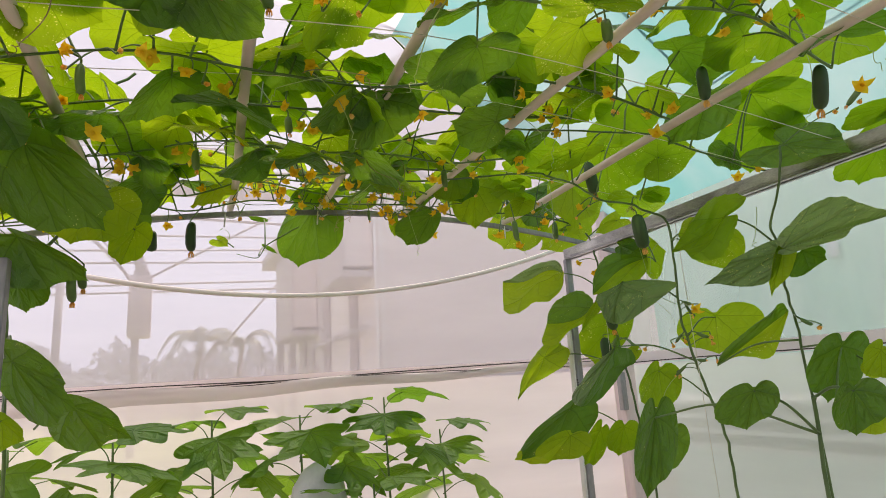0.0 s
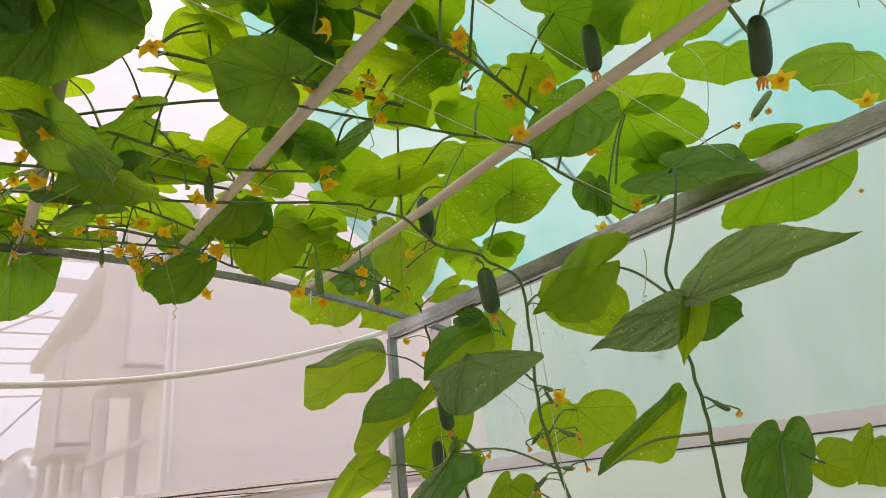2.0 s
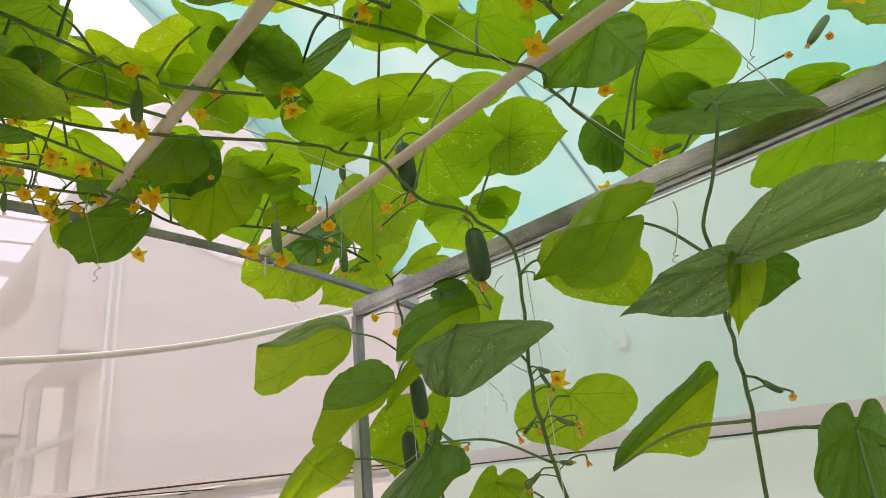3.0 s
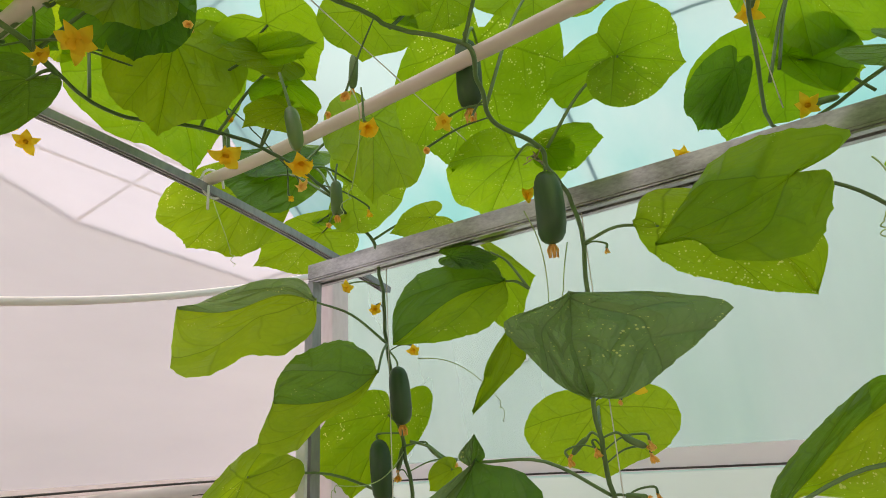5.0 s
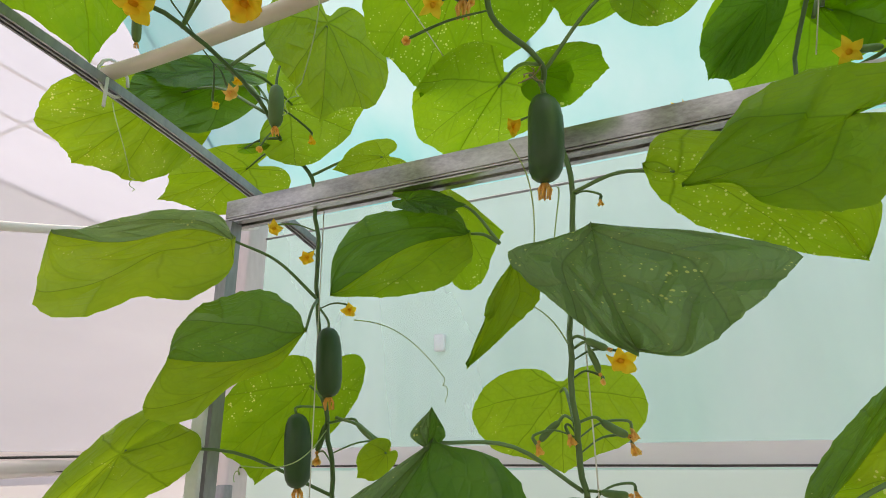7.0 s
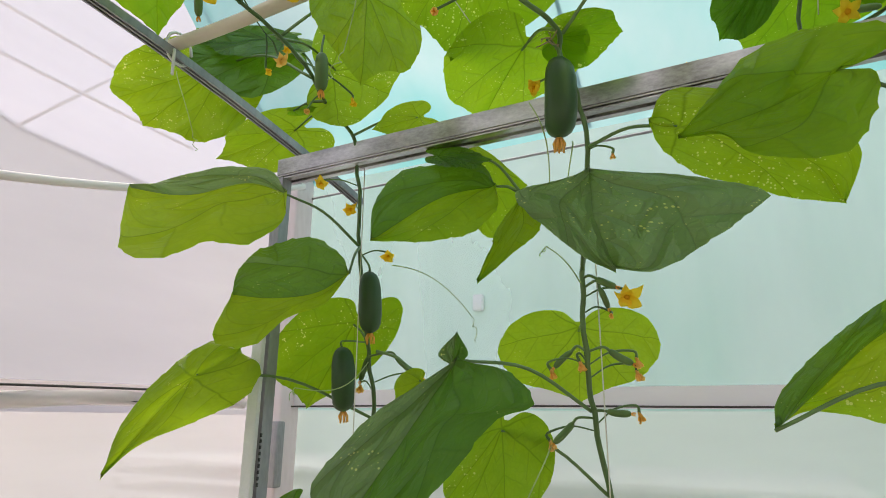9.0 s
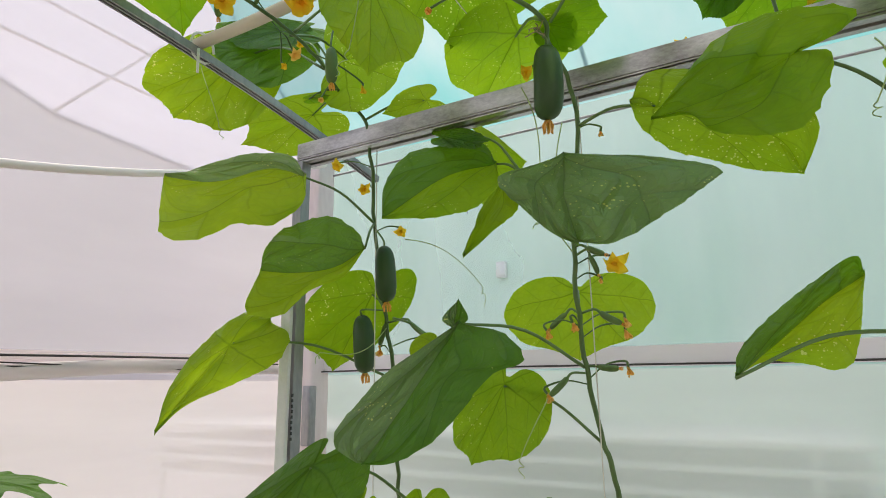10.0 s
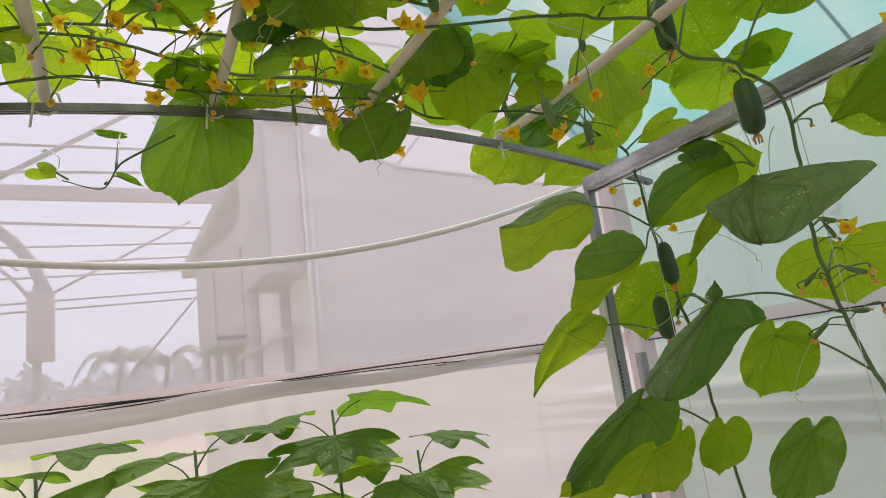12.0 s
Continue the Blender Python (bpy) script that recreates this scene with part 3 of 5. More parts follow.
part_at("post", profile(bmesh.new(), [(-0.015, -0.016), (0.015, -0.016), (0.015, 0.003), (0.009, 0.003), (0.009, 0.016), (-0.015, 0.016)], [(1.785, 2.515, 0), (1.785, 2.515, 2.066)], (0, 1, 0)), STEEL_DULL, trellis, smooth=False)
part_at("post", box(bmesh.new(), 1.752, 1.763, 2.50, 2.53, 0, 1.80, 0.003), TIE, trellis, "white strip beside the steel post", smooth=False)
for k in range(9):
    part_at("stamp", box(bmesh.new(), 1.762, 1.766, 2.492, 2.4945, 1.50 - 0.012 * k - 0.007, 1.50 - 0.012 * k), INK, trellis, "unreadable black stamp", smooth=False)
part_at("post", box(bmesh.new(), -0.62, -0.58, 2.50, 2.54, 0, 2.07, 0.003), STEEL_DULL, trellis, smooth=False)
part_at("post", box(bmesh.new(), 1.78, 1.82, -1.62, -1.58, 0, 2.06, 0.003), STEEL_DULL, trellis, smooth=False)
part_at("post", box(bmesh.new(), -0.32, -0.28, 1.62, 1.66, 0, 1.84, 0.003), STEEL_DULL, trellis, smooth=False)
for x0, x1 in ((1.47, 1.40), (0.985, 0.97), (0.60, 0.53), (0.24, 0.18), (-0.19, -0.21), (-0.62, -0.62)):
    z = arch_z(x0) + 0.03
    rod = thing("tan_pipe", "tan plastic pipe lying across the trellis", "pipe", "pipes on the trellis", at=(x0, 2.56, z))
    bm = bmesh.new()
    tube(bm, curve_points([(x0, 2.555, z), (x0 - 0.1 * (x0 - x1), 2.2, z - 0.004), (x1, 1.0, z - 0.01), (x1, -0.4, z), (x1, -1.75, z)], 8), 0.0135, sides=10)
    part_at("tube", bm, TAN_PIPE, rod)
    tie = part_at("cable_tie", tube(bmesh.new(), [(x0 + 0.03 * math.cos(a), 2.515, z - 0.014 + 0.034 * math.sin(a)) for a in [0.5 * k for k in range(13)]], 0.003, sides=5), TIE, rod, "white cable tie")
    part_at("tail", tube(bmesh.new(), [(x0 - 0.02, 2.50, z - 0.03), (x0 - 0.025, 2.49, z - 0.09)], 0.003, sides=5), TIE, rod, "white cable tie tail")
for k, (y, z) in enumerate(((0.75, 2.23), (1.12, 2.20), (1.42, 2.24), (1.95, 2.27))):
    cord = thing("support_string", "pale twine stretched across the trellis roof", "string", "support strings", at=(1.8, y, z - 0.08))
    bm = bmesh.new()
    tube(bm, curve_points([(1.8, y, z - 0.08), (1.2, y + 0.02, z + 0.005), (0.5, y - 0.03, z + 0.01), (-0.2, y + 0.03, z - 0.02), (-0.9, y, z - 0.1)], 6), 0.0011, sides=5)
    part_at("cord", bm, STRING, cord)
hose = thing("white_pipe", "thin white plastic pipe bowing along the netting", "pipe", at=(2.5, 3.12, 2.39))
bm = bmesh.new()
tube(bm, [(x, 3.12 + 0.02 * math.sin(2.0 * x), 2.017 - 0.117 * x + 0.108 * x * x) for x in [2.52 - 0.1 * i for i in range(36)]], 0.0125, sides=10)
part_at("tube", bm, WHITE_PIPE, hose)

# ---- plants ----
CUKE_LEAF = [(1.0, 0.0), (0.92, 0.13), (0.80, 0.38), (0.68, 0.70), (0.48, 0.90), (0.25, 1.0), (0.03, 0.95), (-0.16, 0.81), (-0.28, 0.53), (-0.25, 0.22), (-0.09, 0.04)]
SHIELD_LEAF = [(1.0, 0.0), (0.84, 0.20), (0.66, 0.50), (0.52, 0.80), (0.36, 0.96), (0.18, 1.0), (0.03, 0.82), (-0.05, 0.52), (-0.08, 0.26), (-0.05, 0.05)]
BLUNT_LEAF = [(1.02, 0.0), (0.99, 0.28), (0.90, 0.58), (0.73, 0.85), (0.48, 1.0), (0.22, 0.95), (0.04, 0.74), (-0.05, 0.42), (-0.05, 0.05)]
LOBED_LEAF = [(1.0, 0.0), (0.80, 0.22), (0.60, 0.30), (0.60, 0.55), (0.58, 0.90), (0.38, 0.80), (0.22, 0.66), (0.08, 0.90), (-0.10, 1.0), (-0.20, 0.60), (-0.10, 0.06)]


def leaf_outline(shape, steps=6):
    return [(q.x, q.y) for q in curve_points([(a, b, 0) for a, b in shape], steps)]


OUTLINES = {"cucumber": leaf_outline(CUKE_LEAF), "shield": leaf_outline(SHIELD_LEAF), "blunt": leaf_outline(BLUNT_LEAF), "lobed": leaf_outline(LOBED_LEAF, 4)}
RINGS = (0.14, 0.34, 0.54, 0.74, 0.9, 1.0)
leaf_count = [0]


def leaf_mesh(base, tip, left, right, shape="cucumber", bend=0.12, ripple=0.035):
    """A leaf blade on its four guide points: where the stalk meets it, its tip and its two sides."""
    leaf_count[0] += 1
    seed = leaf_count[0] * 7.31
    B, A = Vector(base), Vector(tip) - Vector(base)
    sides = [Vector(left) - (B + 0.3 * A), Vector(right) - (B + 0.3 * A)]
    n = A.cross(sides[0] - sides[1])
    n = n.normalized() if n.length > 1e-9 else Vector((0, 0, 1))
    if n.z < 0:
        n = -n
    size = A.length
    half = OUTLINES[shape]
    loop = [(a, b, 0) for a, b in half] + [(a, b, 1) for a, b in half[::-1][:-1]]
    bm = bmesh.new()
    uvl = bm.loops.layers.uv.new("UVMap")
    coords = {}

    def vert(a, b, s):
        r2 = a * a + b * b
        w = noise.noise(Vector((a * 2.3, (b if s == 0 else -b) * 2.3, seed))) * ripple * 2 * min(r2, 1) * 1.6
        w += 0.004 * math.sin(9 * math.atan2(b, a) + seed) * r2
        d = -bend * (0.55 * max(a, 0) ** 2 + 0.45 * b * b) + 0.05 * math.sqrt(b) * (1 - b)
        v = bm.verts.new(B + A * a + sides[s] * b + n * size * (d + w))
        coords[v] = (a, b if s == 0 else -b)
        return v

    centre = vert(0, 0, 0)
    rings = []
    for k, r in enumerate(RINGS):
        row = []
        for i, (a, b, s) in enumerate(loop):
            j = 1.0
            if k == len(RINGS) - 1:
                j = 1 + 0.014 * noise.noise(Vector((i * 0.35, seed, 0))) + (0.009 if i % 5 == 0 else 0.0)
            elif k > 2:
                j = 1 + 0.008 * noise.noise(Vector((i * 0.35, seed, 0)))
            row.append(vert(a * r * j, b * r * j, s))
        rings.append(row)
    m = len(loop)
    for i in range(m - 1):
        bm.faces.new((centre, rings[0][i], rings[0][i + 1]))
        for p, q in zip(rings, rings[1:]):
            bm.faces.new((p[i], q[i], q[i + 1], p[i + 1]))
    i = m - 1
    bm.faces.new((centre, rings[0][i], rings[0][0]))
    for p, q in zip(rings, rings[1:]):
        bm.faces.new((p[i], q[i], q[0], p[0]))
    for f in bm.faces:
        for lp in f.loops:
            lp[uvl].uv = coords[lp.vert]
    return bm


KINDS = {"n": LEAF, "s": LEAF_SPOT, "d": LEAF_SHEEN, "g": LEAF_SHADE, "o": OKRA_LEAF}
WORDS = {"n": "", "s": "pale-speckled yellow-green leaf", "d": "grey-green leaf, matt upper side with sky sheen painted in", "g": "deep green leaf with shade painted into its colour", "o": ""}


def leaf(vine, kind, base, tip, left, right, node=None, bend=0.12, ripple=0.026, shape="cucumber", thick=0.0032):
    """One leaf of a plant, with its stalk from the node on the stem."""
    ob = part_at("leaf", leaf_mesh(base, tip, left, right, shape, bend, ripple), KINDS[kind], vine, WORDS[kind])
    if node is not None:
        n0, b0 = Vector(node), Vector(base)
        mid = n0.lerp(b0, 0.5) + Vector((0, 0, 0.10 * (b0 - n0).length))
        bm = bmesh.new()
        tube(bm, curve_points([n0, mid, b0 + (Vector(tip) - b0) * 0.04], 5), thick, thick * 0.72, 7)
        part_at("leaf_stalk", bm, STEM, ob)
    return ob


def draped_leaf(vine, kinds, spine, left, right, node=None, heel=0.0, ripple=0.012):
    """A limp leaf lofted from its crease to its two margins, each given from the heel to the tip; its halves may show
    different sides, their light and shade painted by separate materials.
    """
    leaf_count[0] += 1
    seed = leaf_count[0] * 5.17

    def sample(pts, count):
        line = curve_points(pts, 8)
        run = [0.0]
        for p, q in zip(line, line[1:]):
            run.append(run[-1] + (q - p).length)
        out, k = [], 0
        for i in range(count):
            d = run[-1] * i / (count - 1)
            while k < len(run) - 2 and run[k + 1] < d:
                k += 1
            out.append(line[k].lerp(line[k + 1], (d - run[k]) / max(run[k + 1] - run[k], 1e-9)))
        return out

    m, w = 44, 9
    mid = sample(spine, m)
    edges = [sample([spine[0], *e, spine[-1]], m) for e in (left, right)]
    size = (Vector(spine[-1]) - Vector(spine[0])).length
    bm = bmesh.new()
    uvl = bm.loops.layers.uv.new("UVMap")
    coords, rows = {}, []
    for i in range(m):
        u = i / (m - 1)
        row = []
        for j in range(-w, w + 1):
            v = j / w
            out = edges[0 if j < 0 else 1][i] - mid[i]
            n = (mid[min(i + 1, m - 1)] - mid[max(i - 1, 0)]).cross(out)
            n = n.normalized() if n.length > 1e-9 else Vector((0, 0, 1))
            if n.z < 0:
                n = -n
            r = abs(v)
            tooth = 0.0
            if abs(j) == w and 2 < i < m - 3:
                tooth = 0.035 * noise.noise(Vector((i * 0.45, seed, j))) + (0.022 if i % 4 == 0 else 0.0)
            p = mid[i] + out * (r + tooth) + n * size * (ripple * 2.2 * noise.noise(Vector((u * 4.5, v * 2.2, seed))) * (0.3 + r) + 0.10 * r * (1 - r))
            q = bm.verts.new(p)
            coords[q] = ((u - heel) / (1 - heel) * 1.05, v * 0.85 * (0.4 + 0.6 * math.sin(math.pi * min(max(u, 0.08), 0.92))))
            row.append(q)
        rows.append(row)
    for a, b in zip(rows, rows[1:]):
        for j in range(2 * w):
            f = bm.faces.new((a[j], a[j + 1], b[j + 1], b[j]))
            # each half's own material paints how light falls across the fold
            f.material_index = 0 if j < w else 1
            for lp in f.loops:
                lp[uvl].uv = coords[lp.vert]
    ob = part_at("leaf", bm, KINDS[kinds[0]], vine, WORDS[kinds[0]] or WORDS[kinds[1]])
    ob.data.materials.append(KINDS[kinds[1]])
    if node is not None:
        n0, b0 = Vector(node), mid[int(heel * (m - 1))]
        line = curve_points([n0, n0.lerp(b0, 0.5) + Vector((0, 0, 0.10 * (b0 - n0).length)), b0], 5)
        part_at("leaf_stalk", tube(bmesh.new(), line, 0.0034, 0.0025, 7), STEM, ob)
    return ob


def stem(vine, points, r0, r1, mat=None):
    bm = bmesh.new()
    line = curve_points(points, 7)
    for i, p in enumerate(line[1:-1], 1):
        p += Vector((noise.noise(p * 23), noise.noise(p * 23 + Vector((9, 0, 0))), 0)) * r0 * 1.2
    tube(bm, line, r0, r1, 8)
    return part_at("stem", bm, mat or STEM, vine)


def tendril(vine, start, way, length, turns=2, mat=None):
    s, d = Vector(start), Vector(way).normalized()
    u = d.orthogonal().normalized()
    v = d.cross(u)
    pts = []
    for i in range(80):
        t = i / 79
        coil = max(0.0, t - 0.7) / 0.3
        ang = turns * 2 * math.pi * coil
        r = 0.007 * min(1, coil * 3) * (1 - 0.4 * coil)
        bow = u * 0.16 * length * math.sin(4.2 * min(t, 0.7)) + v * 0.1 * length * math.sin(3.0 * t + length * 40)
        pts.append(s + d * length * (t if t < 0.7 else 0.7 + 0.3 * (t - 0.7)) + bow + Vector((0, 0, -0.25 * length * t * t)) + r * (math.cos(ang) * u + math.sin(ang) * v))
    bm = bmesh.new()
    tube(bm, pts, 0.0013, 0.0008, 5)
    return part_at("tendril", bm, mat or TENDRIL, vine, "dry brown tendril" if mat else "")


def flower(vine, at, face, size=0.022, open_=1.0, node=None, wilted=False):
    """A star of five pointed petals on a short tube; a wilted one hangs closed."""
    c, f = Vector(at), Vector(face).normalized()
    u = f.orthogonal().normalized()
    v = f.cross(u)
    rnd = random.Random(round(c.x * 1e4 + c.y * 1e5 + c.z * 1e3))
    bm = bmesh.new()
    turn = rnd.uniform(0, 6)
    for k in range(5):
        a = turn + 2 * math.pi * k / 5 + rnd.uniform(-0.22, 0.22)
        out = math.cos(a) * u + math.sin(a) * v
        side = -math.sin(a) * u + math.cos(a) * v
        sp = open_ * rnd.uniform(0.6, 1.15)
        curl, twist, broad = rnd.uniform(0.0, 0.75), rnd.uniform(-0.5, 0.5), rnd.uniform(0.8, 1.25)
        rows = []
        for t, w in ((0.0, 0.17), (0.2, 0.30), (0.42, 0.35), (0.64, 0.30), (0.84, 0.19), (1.0, 0.09), (1.1, 0.02)):
            q = c + size * (out * (0.02 + t * sp) + f * (0.55 * math.sin(t * 1.6) * (1.15 - 0.55 * open_) * 1.6 - (0.25 + curl) * t * t * open_))
            lay = side * math.cos(twist * t) + f * math.sin(twist * t)
            ws = w * size * broad
            jag = rnd.uniform(-0.05, 0.05) * size
            rows.append((bm.verts.new(q - lay * ws + f * (0.05 * size + jag)), bm.verts.new(q - f * 0.05 * size), bm.verts.new(q + lay * ws + f * (0.05 * size - jag))))
        for p, q in zip(rows, rows[1:]):
            bm.faces.new((p[0], p[1], q[1], q[0]))
            bm.faces.new((p[1], p[2], q[2], q[1]))
    tube(bm, [c - f * size * 0.32, c - f * size * 0.1, c + f * size * 0.12], size * 0.13, size * 0.2, 7)
    ob = part_at("flower", bm, WILTED if wilted else PETAL, vine, "wilted orange blossom" if wilted else "yellow-orange star-shaped blossom")
    bm = bmesh.new()
    foot = c - f * size * 0.9
    line = [c - f * size * 0.12, foot]
    if node is not None:
        line += [foot.lerp(Vector(node), 0.5) + Vector((0.004, 0.003, 0.010)), Vector(node)]
    tube(bm, curve_points(line, 4), 0.0027, 0.0013, 6)
    part_at("flower_stalk", bm, STEM, ob)
    return ob


def cucumber(vine, top, bottom, radius, node=None, blossom=True):
    """A short ridged cucumber hanging on its stalk, with the dried blossom at its end."""
    p, q = Vector(top), Vector(bottom)
    ax = (q - p)
    length = ax.length
    d = ax.normalized()
    u = d.orthogonal().normalized()
    v = d.cross(u)
    bm = bmesh.new()
    rows, sides = [], 20
    prof = [(0, 0.16), (0.02, 0.42), (0.06, 0.66), (0.14, 0.86), (0.28, 0.97), (0.5, 1.0), (0.72, 1.0), (0.86, 0.92), (0.94, 0.72), (0.98, 0.45), (1.0, 0.15)]
    for t, r in prof:
        bow = 0.05 * math.sin(math.pi * t) * length
        ring = []
        for k in range(sides):
            a = 2 * math.pi * k / sides
            rr = radius * r * (1 + 0.03 * math.cos(5 * a) + 0.02 * noise.noise(Vector((k, t * 6, length * 90))))
            ring.append(bm.verts.new(p + d * t * length + u * (bow + rr * math.cos(a)) + v * rr * math.sin(a)))
        rows.append(ring)
    for a, b in zip(rows, rows[1:]):
        for k in range(sides):
            bm.faces.new((a[k], a[(k + 1) % sides], b[(k + 1) % sides], b[k]))
    bm.faces.new(rows[0][::-1])
    bm.faces.new(rows[-1])
    young = radius < 0.0135
    ob = part_at("cucumber", bm, YOUNG_FRUIT if young else FRUIT, vine, "small pale green young cucumber" if young else "dark green hanging cucumber")
    if node is not None:
        bm = bmesh.new()
        tube(bm, curve_points([p + d * 0.004, p - d * 0.012, Vector(node)], 4), 0.0026, 0.0022, 6)
        part_at("fruit_stalk", bm, STEM, ob)
    if blossom:
        bm = bmesh.new()
        s = min(radius * 0.62, 0.012)
        for k in range(7):
            a = 2 * math.pi * k / 7
            o = u * math.cos(a) + v * math.sin(a)
            tube(bm, [q - d * 0.001 + o * s * 0.15, q + d * s * 0.8 + o * s * 0.75, q + d * s * 1.9 + o * s * (0.5 + 0.3 * (k % 2))], s * 0.26, s * 0.12, 5)
        part_at("dried_blossom", bm, WILTED, ob, "dried orange blossom")
    return ob


def vine_thing(label, at, category="cucumber vine"):
    return thing("cucumber_vine", label, category, "cucumber vines on the trellis", at=at)


def string(x, y, z0, z1, lean=0.0):
    t = thing("support_string", "pale support string hanging from the trellis", "string", "support strings", at=(x, y, z1))
    bm = bmesh.new()
    tube(bm, [(x + lean, y, z0), (x, y, z1)], 0.0012, sides=5)
    part_at("cord", bm, STRING, t)
v4 = vine_thing("cucumber vine trained along the arched cross beam", (1.4, 2.45, 0))

# the vine that climbs beside the corner post
v1 = vine_thing("cucumber vine climbing a string beside the corner post", (1.8, 2.3, 0))
stem(v1, [(2.018, 2.332, 0.0), (2.008, 2.342, 0.6), (1.998, 2.332, 1.054), (1.950, 2.328, 1.313), (1.898, 2.308, 1.535), (1.869, 2.311, 1.670), (1.820, 2.310, 1.887), (1.799, 2.307, 2.049), (1.776, 2.308, 2.127), (1.740, 2.349, 2.190), (1.562, 2.288, 2.200), (1.370, 2.277, 2.210), (1.268, 2.339, 2.220), (1.163, 2.393, 2.220), (1.065, 2.368, 2.230), (0.978, 2.317, 2.230)], 0.0052, 0.0032)
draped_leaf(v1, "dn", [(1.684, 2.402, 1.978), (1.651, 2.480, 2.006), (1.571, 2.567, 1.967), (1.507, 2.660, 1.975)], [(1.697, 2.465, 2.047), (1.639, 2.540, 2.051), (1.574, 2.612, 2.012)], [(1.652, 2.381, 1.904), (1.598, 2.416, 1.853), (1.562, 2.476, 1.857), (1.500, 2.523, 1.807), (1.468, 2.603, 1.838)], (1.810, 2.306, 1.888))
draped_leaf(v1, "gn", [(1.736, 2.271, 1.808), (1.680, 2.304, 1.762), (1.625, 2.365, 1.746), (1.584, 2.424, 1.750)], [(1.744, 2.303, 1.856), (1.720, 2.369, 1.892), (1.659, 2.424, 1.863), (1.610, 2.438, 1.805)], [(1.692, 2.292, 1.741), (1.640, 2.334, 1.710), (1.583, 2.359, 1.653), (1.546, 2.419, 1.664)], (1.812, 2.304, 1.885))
draped_leaf(v1, "nn", [(1.706, 2.515, 1.662), (1.656, 2.574, 1.614), (1.600, 2.619, 1.528), (1.538, 2.660, 1.418)], [(1.684, 2.571, 1.688), (1.631, 2.628, 1.627), (1.568, 2.667, 1.512)], [(1.721, 2.466, 1.627), (1.691, 2.480, 1.567), (1.630, 2.558, 1.516), (1.574, 2.629, 1.470)], (1.897, 2.311, 1.531), heel=0.3)
leaf(v1, "s", (1.900, 2.369, 1.742), (1.862, 2.456, 1.552), (1.828, 2.536, 1.687), (1.949, 2.303, 1.691), (1.883, 2.313, 1.659))
leaf(v1, "n", (1.857, 2.171, 1.604), (1.815, 2.205, 1.565), (1.835, 2.206, 1.617), (1.844, 2.171, 1.566), (1.870, 2.289, 1.669))
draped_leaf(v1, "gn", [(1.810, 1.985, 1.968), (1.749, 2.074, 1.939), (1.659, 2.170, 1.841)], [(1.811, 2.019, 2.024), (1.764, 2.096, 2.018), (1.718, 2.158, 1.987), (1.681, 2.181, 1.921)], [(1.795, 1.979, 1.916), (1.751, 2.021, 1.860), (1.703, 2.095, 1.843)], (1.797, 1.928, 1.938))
leaf(v1, "s", (1.846, 2.037, 2.056), (1.869, 1.943, 1.986), (1.857, 2.022, 1.882), (1.854, 2.047, 2.091), (1.797, 1.928, 1.938))
leaf(v1, "g", (1.774, 2.095, 2.039), (1.774, 1.978, 2.010), (1.732, 2.026, 1.983), (1.805, 2.064, 2.067), bend=0.05)
leaf(v1, "g", (1.514, 2.197, 1.389), (1.282, 2.216, 1.225), (1.358, 2.245, 1.315), (1.512, 2.143, 1.279), (1.739, 2.151, 1.298), bend=0.2)
leaf(v1, "n", (1.381, 2.251, 1.238), (1.276, 2.257, 1.215), (1.333, 2.274, 1.252), (1.380, 2.202, 1.197))
leaf(v1, "n", (1.649, 2.202, 1.297), (1.596, 2.264, 1.163), (1.597, 2.240, 1.262), (1.660, 2.220, 1.196))
leaf(v1, "g", (1.731, 1.902, 1.295), (1.648, 1.917, 1.150), (1.609, 1.937, 1.226), (1.773, 1.871, 1.213), bend=0.15)
leaf(v1, "n", (1.677, 2.087, 1.311), (1.660, 2.122, 1.202), (1.612, 2.125, 1.268), (1.739, 2.075, 1.258))
leaf(v1, "n", (1.418, 2.071, 1.302), (1.325, 2.074, 1.221), (1.276, 2.085, 1.264), (1.447, 2.016, 1.243))
cucumber(v1, (1.817, 2.280, 1.830), (1.838, 2.286, 1.703), 0.0235, (1.816, 2.303, 1.872))
cucumber(v1, (1.826, 2.346, 1.676), (1.848, 2.352, 1.545), 0.0245, (1.865, 2.311, 1.688))
cucumber(v1, (1.522, 2.196, 2.158), (1.522, 2.192, 2.082), 0.0118, (1.53, 2.20, 2.20))
cucumber(v1, (1.880, 2.319, 1.658), (1.884, 2.338, 1.609), 0.006, (1.871, 2.311, 1.659))
cucumber(v1, (1.872, 2.245, 1.658), (1.888, 2.193, 1.616), 0.006, (1.871, 2.311, 1.659))
flower(v1, (1.750, 2.370, 2.022), (-0.50, -0.42, -0.50), 0.02, 0.8, node=(1.802, 2.308, 2.022))
flower(v1, (1.792, 2.319, 1.967), (-0.53, -0.40, -0.50), 0.02, 0.8, node=(1.809, 2.308, 1.968))
flower(v1, (1.853, 2.257, 1.870), (-0.57, -0.37, -0.50), 0.02, 0.8, node=(1.824, 2.310, 1.869))
flower(v1, (1.887, 2.339, 1.596), (-0.57, -0.40, -0.50), 0.02, 0.45, node=(1.886, 2.309, 1.591), wilted=True)
flower(v1, (1.944, 2.220, 1.616), (-0.60, -0.35, -0.50), 0.02, 0.45, node=(1.883, 2.309, 1.603), wilted=True)
tendril(v1, (1.847, 2.230, 1.857), (0.5, -0.2, -0.25), 0.3)
tendril(v1, (1.867, 2.301, 1.657), (-0.6, 0.2, -0.1), 0.25)
tendril(v1, (1.618, 2.685, 2.312), (0.1, -0.1, -0.9), 0.2)

